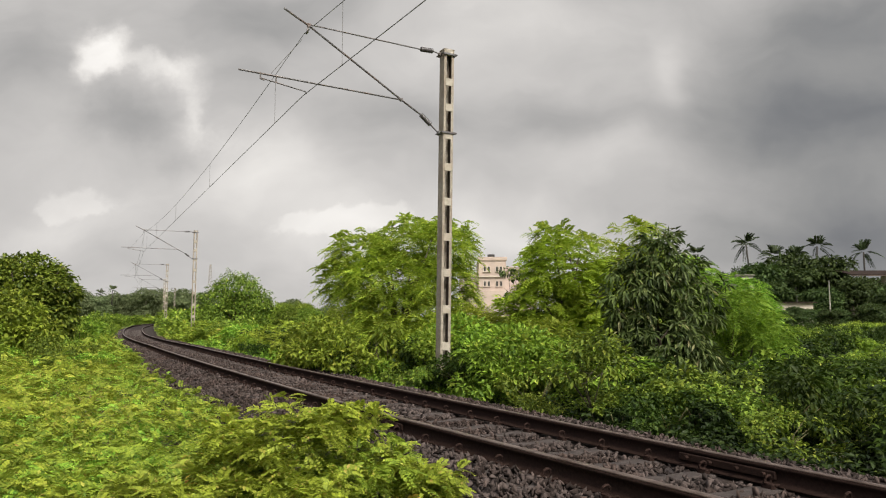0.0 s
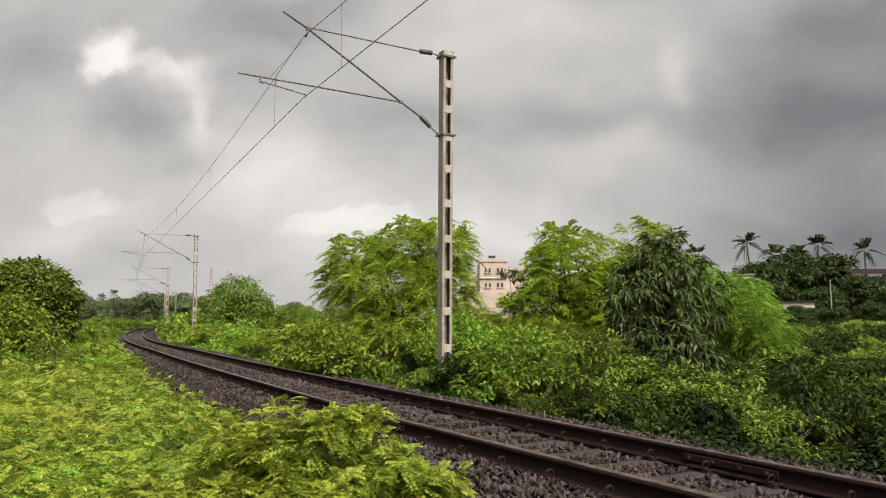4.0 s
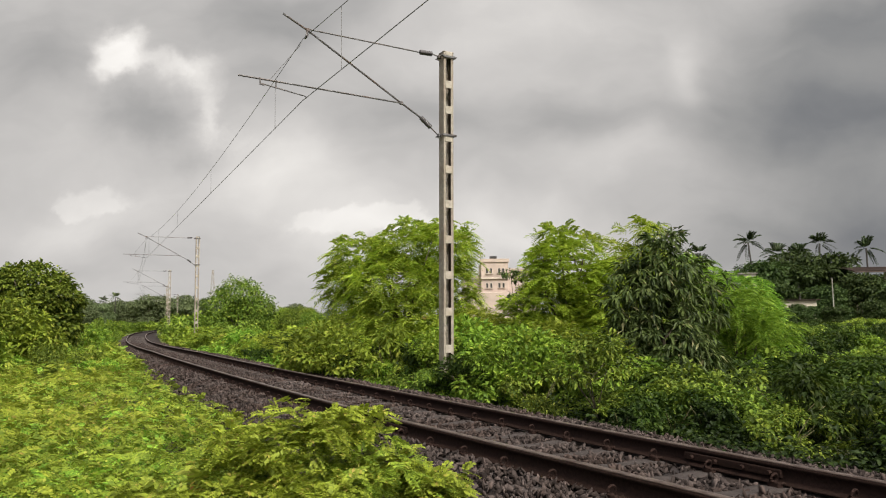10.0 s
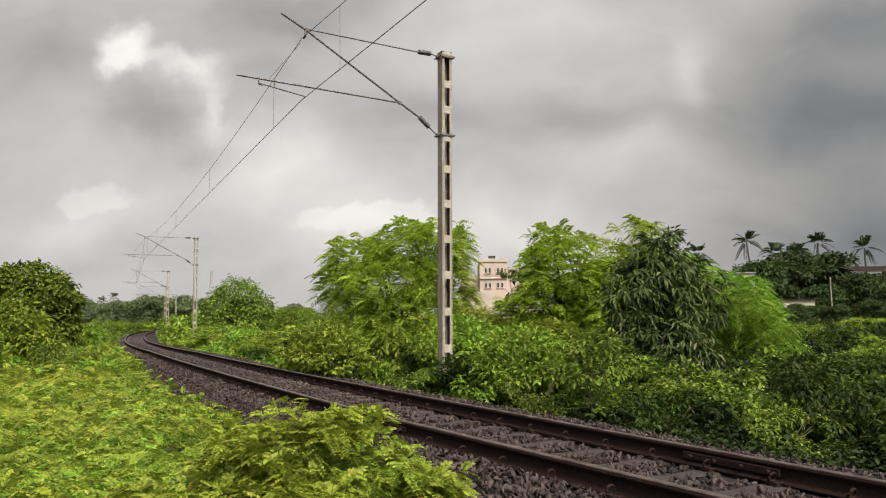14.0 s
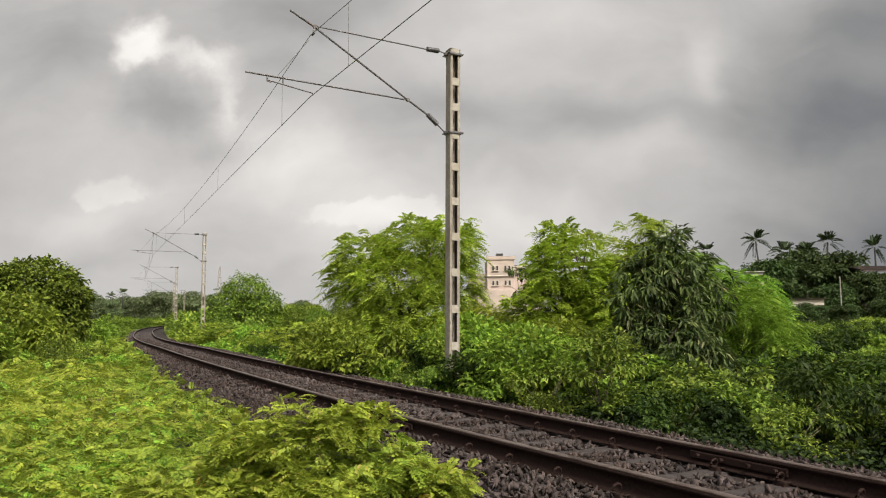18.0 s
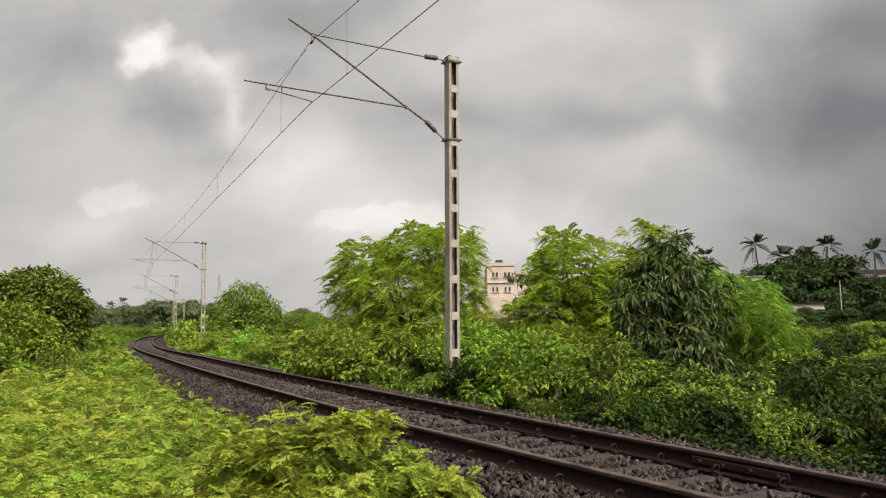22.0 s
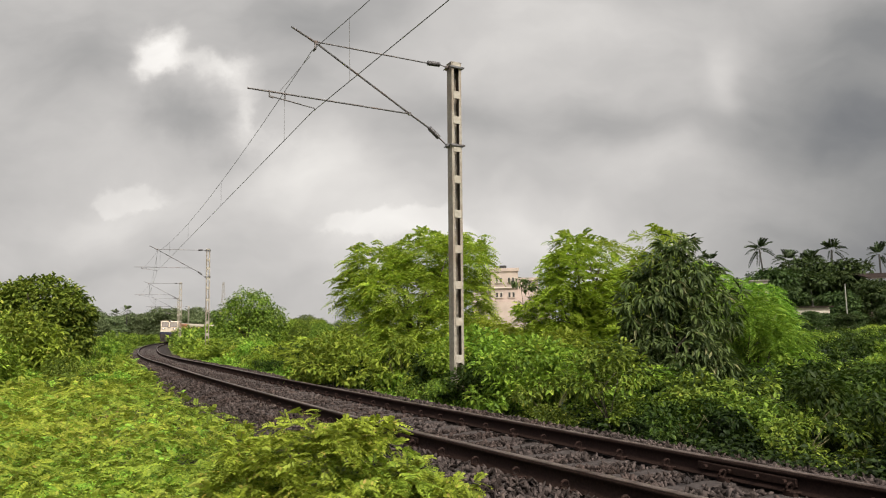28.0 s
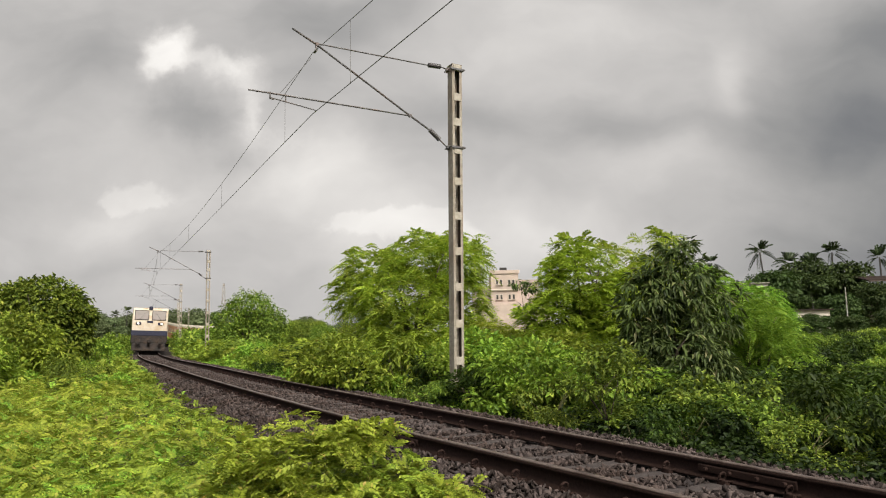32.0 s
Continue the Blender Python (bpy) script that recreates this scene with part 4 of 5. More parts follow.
def build_near_cover():
    """Low leafy growth and grass between the camera and the track."""
    rng = np.random.default_rng(44)
    # creeping compound leaves
    n = 42000
    y = 2.8 + 36 * rng.random(n) ** 1.9
    x = rng.uniform(-1.0, 0.2, n) * (y * 0.7 + 1.0)
    s, o = track_coords(x, y)
    edge0 = np.interp(s, (1, 3, 5, 12, 24), (-1.95, -1.75, -1.6, -1.3, -1.2))
    hump = 0.5 + 0.5 * np.sin(x * 1.9 + 1) * np.sin(y * 1.4 + 0.5) + 0.3 * np.sin(x * 4.3 + y * 2.0) + 0.28 * np.sin(x * 8.1 + 2 * np.sin(y * 3.0)) * np.sin(y * 7.3)
    hgt = 0.1 + np.clip((edge0 - o) / 0.8, 0, 1) * (0.28 + 0.3 * hump) + 0.05 * rng.normal(size=n)
    edge = np.interp(s, (1, 3, 5, 12, 24), (-2.25, -2.0, -1.85, -1.6, -1.45))
    keep = (o < edge - 0.2 * np.sin(s * 1.3) - 0.15 * np.sin(s * 3.1)) & (np.hypot(x, y) > 2.5)
    x, y, hgt = x[keep], y[keep], np.clip(hgt[keep], 0.03, 1.0)
    z = ground_z(x, y)
    P = np.c_[x, y, z + hgt * rng.uniform(0.35, 1.0, len(x)) ** 0.7]
    A = rng.normal(size=P.shape) * [1, 1, 0.3] + [0, 0, 0.2]
    L = rng.uniform(0.09, 0.2, len(P)) * (1 + P[:, 1] * 0.045)
    tone = np.sin(x * 0.8 + 0.4 * y) + np.sin(y * 0.9 + 2) + rng.normal(size=len(x)) * 0.6
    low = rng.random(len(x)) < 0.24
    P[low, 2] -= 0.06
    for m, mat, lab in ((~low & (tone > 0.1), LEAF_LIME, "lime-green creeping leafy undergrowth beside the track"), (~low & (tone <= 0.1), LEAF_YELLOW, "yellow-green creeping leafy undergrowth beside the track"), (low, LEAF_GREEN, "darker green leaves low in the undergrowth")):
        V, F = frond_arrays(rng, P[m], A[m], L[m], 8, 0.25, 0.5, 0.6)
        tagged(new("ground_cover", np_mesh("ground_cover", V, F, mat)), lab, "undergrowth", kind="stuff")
    # dry straw patches
    n = 2600
    c = np.array([(-6.4, 15.5, 1.0, 2.2), (-5.2, 14.0, 0.7, 1.2), (-7.6, 19.0, 0.9, 2.0)])[rng.integers(0, 3, n)]
    x, y = c[:, 0] + rng.normal(size=n) * c[:, 2] * 0.6, c[:, 1] + rng.normal(size=n) * c[:, 3] * 0.6
    keep = track_coords(x, y)[1] < -3.0
    x, y = x[keep], y[keep]
    P = np.c_[x, y, ground_z(x, y) + 0.1]
    Ld = rng.uniform(0.2, 0.5, len(x))
    V, F = blade_arrays(P, rng.normal(size=P.shape) * [0.5, 0.5, 0] + [0, 0, 0.8], rng.normal(size=P.shape), Ld, Ld * 0.03, 0.5)
    tagged(new("dry_grass", np_mesh("dry_grass", V, F, LEAF_DRY)), "dry straw-coloured grass among the undergrowth", "grass", kind="stuff")
    # broad single leaves among it
    n = 15000
    y = 2.8 + 16 * rng.random(n) ** 1.6
    x = rng.uniform(-1.0, 0.1, n) * (y * 0.7 + 1.0)
    s, o = track_coords(x, y)
    keep = (o < -2.5) & (np.hypot(x, y) > 2.6)
    x, y = x[keep], y[keep]
    P = np.c_[x, y, ground_z(x, y) + rng.uniform(0.1, 0.62, len(x))]
    L = rng.uniform(0.03, 0.06, len(P))
    V, F = leaf_arrays(P, rng.normal(size=P.shape) * [1, 1, 0.4], rng.normal(size=P.shape) * 0.4 + [0, 0, 1], L, L * 0.6)
    tagged(new("creeper", np_mesh("creeper", V, F, LEAF_LIME)), "small-leaved green creepers carpeting the bank", "creeper", kind="stuff")
    # weeds at the far edge of the ballast
    n = 15000
    s = -7 + 47 * rng.random(n) ** 1.4
    o = np.interp(s, (0, 4), (1.85, 2.34)) + 1.4 * rng.random(n) + 0.15 * np.sin(s * 2.3) + 0.1 * np.sin(s * 5.1)
    P = np.empty((n, 3))
    for i in range(n):
        (x0, y0, z0), _ = on_track(s[i], o[i])
        P[i] = x0, y0, z0 + max(float(bed_top(o[i])), -0.5) + np.clip((o[i] - 1.7) * 0.3, 0, 0.4) * rng.random()
    P[:, 2] = np.maximum(P[:, 2], ground_z(P[:, 0], P[:, 1]) + 0.02)
    L = rng.uniform(0.04, 0.09, n) * (1 + P[:, 1] * 0.03)
    V, F = leaf_arrays(P, rng.normal(size=P.shape) * [1, 1, 0.3], rng.normal(size=P.shape) * 0.4 + [0, 0, 1], L, L * 0.6)
    # nearer weeds take the leaf colour that has shade painted in
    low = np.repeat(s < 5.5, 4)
    for pick, mat, lab in ((low, LEAF_SHADE, "low weeds along the far ballast edge, shade put into their colour"), (~low, LEAF_GREEN, "low green weeds along the far ballast edge")):
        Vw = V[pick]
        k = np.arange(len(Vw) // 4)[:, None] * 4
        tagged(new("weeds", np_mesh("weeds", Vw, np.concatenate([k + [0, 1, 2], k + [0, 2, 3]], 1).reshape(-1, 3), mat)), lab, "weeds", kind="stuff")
    # grass
    n = 85000
    y = 4.0 + 22 * rng.random(n) ** 1.1
    x = rng.uniform(-0.75, -0.3, n) * y - 0.3
    s, o = track_coords(x, y)
    dens = np.clip((-o - 5.0) / 3.0, -1, 1) + 0.6 * np.sin(x * 0.9 + 2) * np.sin(y * 0.6 + 1)
    keep = (o < -3.0) & (dens + rng.normal(size=n) * 0.3 > 0.25)
    x, y = x[keep], y[keep]
    P = np.c_[x, y, ground_z(x, y)]
    L = rng.uniform(0.25, 0.7, len(P)) * np.interp(y, (4, 9), (0.7, 1.0))
    A = rng.normal(size=P.shape) * [0.45, 0.45, 0] + [0, 0, 1.0]
    V, F = blade_arrays(P, A, rng.normal(size=P.shape) * 0.6 + [0.1, -0.8, 0.2], L, rng.uniform(0.004, 0.008, len(P)) * (1 + P[:, 1] * 0.05), 0.55)
    tagged(new("grass", np_mesh("grass", V, F, LEAF_GRASS)), "tall bright green grass among the undergrowth", "grass", kind="stuff")
    # meadow in the distance, a darker belt before a pale one
    for n, y0, y1, mat, lab in ((16000, 26, 66, LEAF_DEEP, "rough green grass below the bank"), (12000, 66, 92, LEAF_LIME, "pale green meadow grass below the rise")):
        y = rng.uniform(y0, y1, n)
        x = rng.uniform(0.42 if y1 < 70 else 0.555, 0.8, n) * y
        P = np.c_[x, y, ground_z(x, y)]
        L = rng.uniform(0.3, 0.9, n)
        V, F = blade_arrays(P, rng.normal(size=P.shape) * [0.4, 0.4, 0] + [0, 0, 1.0], rng.normal(size=P.shape), L, rng.uniform(0.05, 0.12, n), 0.5)
        tagged(new("grass", np_mesh("grass", V, F, mat)), lab, "grass", kind="stuff")


def build_front_bush():
    rng = np.random.default_rng(55)
    blobs = [(-0.2, 0.1, 0.82, 0.46, 0.5, 0.34), (0.1, 0.05, 0.74, 0.46, 0.5, 0.34), (-0.65, 0.0, 0.62, 0.5, 0.5, 0.32), (0.44, 0.1, 0.54, 0.38, 0.4, 0.28), (-0.32, -0.5, 0.45, 0.62, 0.5, 0.34),
             (-0.95, -0.3, 0.42, 0.6, 0.5, 0.34), (0.64, 0.15, 0.34, 0.27, 0.32, 0.22)]
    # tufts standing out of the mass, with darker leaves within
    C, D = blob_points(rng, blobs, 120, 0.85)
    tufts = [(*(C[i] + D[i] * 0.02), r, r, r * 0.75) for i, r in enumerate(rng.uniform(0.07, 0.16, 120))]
    # arching sprays over the ballast
    for a, b, h in ((0.72, -0.3, 0.3), (0.86, 0.15, 0.3), (0.8, 0.35, 0.42), (0.6, -0.6, 0.22), (0.85, -0.45, 0.2), (0.4, 0.45, 0.68), (1.0, 0.5, 0.36), (0.95, -0.2, 0.24)):
        tufts += [(a * k, b * k, 0.5 + (h - 0.5) * k * k, 0.06, 0.06, 0.05) for k in (0.7, 0.8, 0.9, 1.0, 1.08)]
    cr = spray_fronds(rng, tufts[:70], 4000, 0.11, 7, 0.6, 0.35, 0.32, 0.55, 0.1, 0.4)
    t = plant("sprawling_bush", grounded(-0.72, 4.7), "yellow-green sprawling bush of compound leaves beside the ballast", "bush", cr, LEAF_YELLOW, limbs(rng, 0.85, 0.42, 0.014, 10), "", TWIG, "woody_base", "foliage")
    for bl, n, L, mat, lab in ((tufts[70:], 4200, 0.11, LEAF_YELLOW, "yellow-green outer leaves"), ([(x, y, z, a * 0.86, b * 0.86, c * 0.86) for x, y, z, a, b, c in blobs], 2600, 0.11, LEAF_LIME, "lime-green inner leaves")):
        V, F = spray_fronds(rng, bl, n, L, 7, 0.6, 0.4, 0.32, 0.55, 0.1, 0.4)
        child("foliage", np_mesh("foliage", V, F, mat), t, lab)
    V, F = spray_fronds(rng, [(-0.45, 0.15, 0.9, 0.28, 0.25, 0.1), (-0.8, 0.0, 0.74, 0.2, 0.2, 0.14), (-0.1, 0.1, 0.96, 0.25, 0.2, 0.08)], 42, 0.24, 7, 1.3, 0.3, 0.32, 0.42, 0.1, 0.4)
    child("foliage", np_mesh("foliage", V, F, LEAF_YELLOW), t, "long pale drooping leaves")
    V, F = spray_fronds(rng, [(-0.9, 0.05, 0.85, 0.14, 0.14, 0.1), (-0.15, 0.15, 1.03, 0.1, 0.1, 0.06), (-1.1, -0.5, 0.62, 0.12, 0.1, 0.06), (0.5, 0.0, 0.52, 0.1, 0.1, 0.05)], 40, 0.14, 6, 0.9, 0.3, 0.34, 0.45, 0.2, 0.4)
    child("foliage", np_mesh("foliage", V, F, LEAF_TIP), t, "bronze young leaves")
    return t


# ---------------------------------------------------------------- distance
def build_far():
    rng = np.random.default_rng(66)
    blobs = [(0, 0, 9.6, 4.2, 4.2, 1.4), (-3, 0, 7.8, 3.4, 3.4, 1.2), (3, 0, 7.2, 3.4, 3.4, 1.2), (0.5, -1, 5.4, 4.6, 4, 1.3), (0, 0, 3, 4.5, 4, 2.2)]
    far, hill = [], []
    for k in range(3):
        b = [tuple(v * rng.uniform(0.8, 1.2) for v in q) for q in blobs]
        far.append(plant("forest_tree", pose(0, -300, -90), "tree of the distant wood, haze put into its leaf colour", "tree", spray_leaves(rng, b, 620, 9, 0.7, 0.4, 0.8, 0.4), LEAF_FAR, limbs(rng, 9, 3.5, 0.3, 6), "trees of the distant wood"))
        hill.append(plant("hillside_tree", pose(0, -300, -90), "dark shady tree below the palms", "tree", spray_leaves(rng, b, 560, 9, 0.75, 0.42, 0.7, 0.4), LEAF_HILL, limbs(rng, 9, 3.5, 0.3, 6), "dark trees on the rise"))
    for i in range(140):
        x = rng.uniform(-260, -30)
        y = rng.uniform(290, 390) + 0.2 * x
        if abs(float(track_coords(x, y)[1][0])) < 12:
            continue
        sc = rng.uniform(0.9, 1.3) * np.interp(x, (-260, -150, -115, -80, -30), (0.7, 0.82, 0.9, 0.7, 0.56))
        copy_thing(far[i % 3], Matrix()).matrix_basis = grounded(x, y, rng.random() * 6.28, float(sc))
    # the rise under the palms: x, y, scale
    for x, y, sc in ((57, 122, 0.86), (62, 128, 0.9), (67, 124, 0.84), (72, 132, 0.75), (78, 128, 0.68), (84, 132, 0.7), (52, 118, 0.72), (48, 124, 0.75), (46, 100, 0.5), (51, 96, 0.5), (58, 100, 0.55), (63, 104, 0.52), (69, 108, 0.5), (76, 110, 0.5), (55, 88, 0.36), (66, 108, 0.6), (72, 106, 0.58), (60, 96, 0.42), (78, 104, 0.6), (36, 70, 0.09), (39.2, 82, 0.2), (37.6, 82, 0.18), (40.6, 83, 0.2), (41.8, 84, 0.19), (38.4, 81, 0.17), (43.5, 85, 0.18), (42, 78, 0.2), (45, 81, 0.21), (48, 80, 0.26), (51, 82, 0.24), (55, 83, 0.26), (59, 86, 0.28), (33, 72, 0.24)):
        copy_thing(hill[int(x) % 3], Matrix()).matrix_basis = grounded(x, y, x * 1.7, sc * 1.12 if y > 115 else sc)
    for i in range(36):
        x = rng.uniform(-40, 100)
        y = rng.uniform(150, 240)
        if abs(float(track_coords(x, y)[1][0])) < 12:
            continue
        sc = rng.uniform(0.35, 0.55) + 0.25 * float(x > 45)
        copy_thing((hill if x > 20 else far)[i % 3], Matrix()).matrix_basis = grounded(x, y, rng.random() * 6.28, float(sc))
    for t in far + hill:
        for o in (*t.children_recursive, t):
            bpy.data.objects.remove(o)


def build_palm(m, height, seed, label, group, leaf):
    rng = np.random.default_rng(seed)
    t = thing("coconut_palm", m, label, "palm tree", group)
    bm = bmesh.new()
    lean = rng.normal() * 0.6
    pts = [Vector((lean * f * f, 0, height * f)) for f in (0, 0.25, 0.5, 0.75, 1.0)]
    tube(bm, [pts[0] - Vector((0, 0, 0.5))] + pts, (0.3, 0.24, 0.19, 0.17, 0.15, 0.14), 8)
    part("trunk", bm, PALM_BARK, t, "slender grey ringed trunk", True)
    for i in range(20):
        a = 2 * math.pi * i / 20 * 2.4 + rng.random() * 0.4
        up = rng.uniform(-0.7, 2.8)
        A = np.array([[math.cos(a), math.sin(a), up]])
        V, F = frond_arrays(rng, np.array([pts[-1]]), A, np.array([rng.uniform(2.6, 3.3)]), 30, 0.19, 0.26, 0.85 - 0.15 * up)
        child("frond", np_mesh("frond", V, F, leaf), t)
    return t


WALL_PINK = surface("pink_plaster", (0.3854, 0.3034, 0.2542), (0.4592, 0.369, 0.3157), 2, 0.25, (0.3116, 0.2542, 0.2214), 0.9, 0.1)
WALL_CREAM = surface("cream_plaster", (0.44, 0.384, 0.32), (0.528, 0.464, 0.4), 2, 0.4, (0.336, 0.288, 0.24), 0.9, 0.1)
WALL_GREY = surface("grey_plaster", (0.288, 0.264, 0.232), (0.36, 0.336, 0.296), 2, 0.5, (0.224, 0.2, 0.168), 0.9, 0.1)
WALL_BROWN = surface("weathered_brown_wall", (0.07, 0.0525, 0.042), (0.112, 0.084, 0.07), 3, 0.5, (0.056, 0.042, 0.035), 0.9, 0.1)
ROOF_RUST = surface("brown_sheet_roof", (0.021, 0.0154, 0.0133), (0.049, 0.0336, 0.028), 5, 0.6, (0.0245, 0.0196, 0.0175), 0.9, 0.2, gloss=0.05)
DARK_OPEN = surface("shadowed_window_glass", (0.03, 0.028, 0.028), (0.06, 0.055, 0.05), 3, 1, None, 0.3, 0.0)


def block(t, name, mat, x0, y0, z0, x1, y1, z1, label="", bevel=0.05):
    bm = bmesh.new()
    box(bm, x0, y0, z0, x1, y1, z1, bevel)
    return part(name, bm, mat, t, label)


def windows(t, wall_y, xs, zs, w, h, frame_mat):
    """Windows set in a wall that looks towards -y: pane, frame and sill each."""
    for z in zs:
        for x in xs:
            p = block(t, "window", DARK_OPEN, x, wall_y - 0.06, z, x + w, wall_y + 0.1, z + h, "", 0.01)
            bm = bmesh.new()
            for a, b, c, d in ((x - 0.1, z - 0.1, x, z + h + 0.1), (x + w, z - 0.1, x + w + 0.1, z + h + 0.1), (x, z + h, x + w, z + h + 0.1)):
                box(bm, a, wall_y - 0.1, b, c, wall_y + 0.05, d, 0.01)
            part("frame", bm, frame_mat, p)
            bm = bmesh.new()
            box(bm, x - 0.15, wall_y - 0.3, z - 0.14, x + w + 0.15, wall_y + 0.05, z - 0.02, 0.01)
            part("sill", bm, frame_mat, p)


def build_houses():
    # pink block of flats
    b = thing("apartment_building", grounded(0, 140), "pale pink multi-storey apartment building beyond the trees", "building")
    g = -float(ground_z(0, 140)[0]) - 1.3
    block(b, "wall", WALL_PINK, 7.0, 0, -1, 12.4, 9, g + 13.4)
    block(b, "wall", WALL_PINK, 3.4, 1.5, -1, 7.05, 10, g + 10.2)
    block(b, "wall", WALL_PINK, 12.35, 0.8, -1, 16.4, 9, g + 11.6)
    block(b, "wall", WALL_PINK, 4.6, -3.0, -1, 18.0, -0.3, g + 7.4)
    block(b, "parapet", WALL_PINK, 6.8, -0.2, g + 13.38, 12.6, 0.25, g + 14.1)
    block(b, "parapet", WALL_PINK, 12.5, 0.6, g + 11.58, 16.6, 1.0, g + 12.2)
    block(b, "parapet", WALL_PINK, 3.2, 1.3, g + 10.18, 7.0, 1.7, g + 10.8)
    block(b, "ledge", WALL_CREAM, 6.9, -0.35, g + 10.1, 12.5, 0.02, g + 10.35)
    block(b, "water_tank", DARK_OPEN, 9.0, 3, g + 13.4, 10.4, 4.4, g + 14.9, "dark rooftop water tank")
    windows(b, 0.0, (8.0, 8.8, 10.4, 11.2), (g + 8.4, g + 11.3), 0.4, 0.9, WALL_CREAM)
    windows(b, 1.5, (4.2, 5.6), (g + 7.6,), 0.6, 1.2, WALL_CREAM)
    windows(b, -3.0, (11.8, 13.0, 14.2, 15.4), (g + 5.6,), 0.6, 1.2, WALL_CREAM)
    # grey house half hidden by the leaning tree
    h = thing("house", grounded(24, 60), "grey plastered house half hidden by foliage", "house")
    g = -float(ground_z(24, 60)[0])
    block(h, "wall", WALL_GREY, 0.7, 0, -1, 2.15, 5, g + 4.6)
    block(h, "roof", WALL_GREY, 0.6, -0.15, g + 4.58, 2.25, 5.2, g + 4.68)
    windows(h, 0.0, (1.3,), (g + 3.0,), 0.5, 0.9, WALL_CREAM)
    # low white shed
    h = thing("shed", grounded(44.4, 90), "low cream-walled shed with a thin brown roof", "shed")
    g = -float(ground_z(44.4, 90)[0])
    block(h, "wall", WALL_CREAM, -4.0, 0, -1, 2.2, 4, g + 2.85)
    block(h, "roof", ROOF_RUST, -4.3, -0.4, g + 2.85, 2.5, 4.4, g + 2.97, "", 0.02)
    # long house on the rise
    h = thing("house", grounded(72, 118), "long low house with a brown sheet roof on the rise", "house")
    g = -float(ground_z(72, 118)[0]) - 0.9
    block(h, "wall", WALL_BROWN, -4.8, 0, -1, 9, 6, g + 7.9)
    block(h, "wall", WALL_CREAM, 0.5, -1.5, -1, 3.0, 0.1, g + 8.7, "whitewashed porch wall")
    for k in range(22):
        bm = bmesh.new()
        x = -5.4 + k * 0.7
        vs = box(bm, x, -1.6, g + 8.8, x + 0.66, 3.2, g + 8.95)
        for v in vs:
            if v.co.y > 0:
                v.co.z += 0.9
        part("roof_sheet", bm, ROOF_RUST, h)
    block(h, "veranda_beam", WALL_BROWN, -5.2, -1.7, g + 8.62, 9.8, -1.5, g + 8.8)
    windows(h, 0.0, (-3.8, -1.6, 4.5), (g + 6.3,), 0.8, 1.1, WALL_CREAM)


def build_posts():
    for x, y, z in ((46.0, 85, 5.0), (53.5, 90, 2.6)):
        bm = bmesh.new()
        tube(bm, [(0, 0, -0.3), (0, 0, z + 0.4)], (0.08, 0.06), 8)
        ob = tagged(part("utility_pole", bm, WALL_GREY, None), "grey concrete utility pole in the field", "pole", "utility poles")
        ob.matrix_world = grounded(x, y)
    # lattice tower far off
    t = thing("lattice_tower", grounded(-98, 300), "slender steel lattice tower on the skyline", "tower")
    H = 24.0
    for sx, sy in ((-1, -1), (1, -1), (1, 1), (-1, 1)):
        bm = bmesh.new()
        tube(bm, [(sx * 1.4, sy * 1.4, 0), (sx * 0.25, sy * 0.25, H)], 0.06, 5)
        part("leg", bm, GALV, t)
    for k in range(9):
        z0, z1 = H * k / 9, H * (k + 1) / 9
        r0, r1 = 1.4 - 1.15 * k / 9, 1.4 - 1.15 * (k + 1) / 9
        bm = bmesh.new()
        tube(bm, [(-r0, -r0, z0), (r1, -r1, z1)], 0.05, 4)
        tube(bm, [(r0, -r0, z0), (-r1, -r1, z1)], 0.05, 4)
        part("brace", bm, GALV, t)


def build_palms():
    lab, grp = "tall dark coconut palm on the skyline", "coconut palms"
    # palms beyond 200 m get the leaf colour paled for haze
    for i, (x, y, top) in enumerate(((56.2, 130, 15.0), (61.0, 131, 12.9), (65.2, 130, 12.9), (66.2, 134, 12.6), (68.2, 130, 14.6), (77.0, 130, 13.6), (46.8, 130, 13.2), (58.5, 118, 7.0), (-156, 300, 12.6), (-139, 300, 12.8), (-147, 306, 11.5))):
        z = float(ground_z(x, y)[0])
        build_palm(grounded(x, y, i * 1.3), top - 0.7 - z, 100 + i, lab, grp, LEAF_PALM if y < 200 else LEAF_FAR)


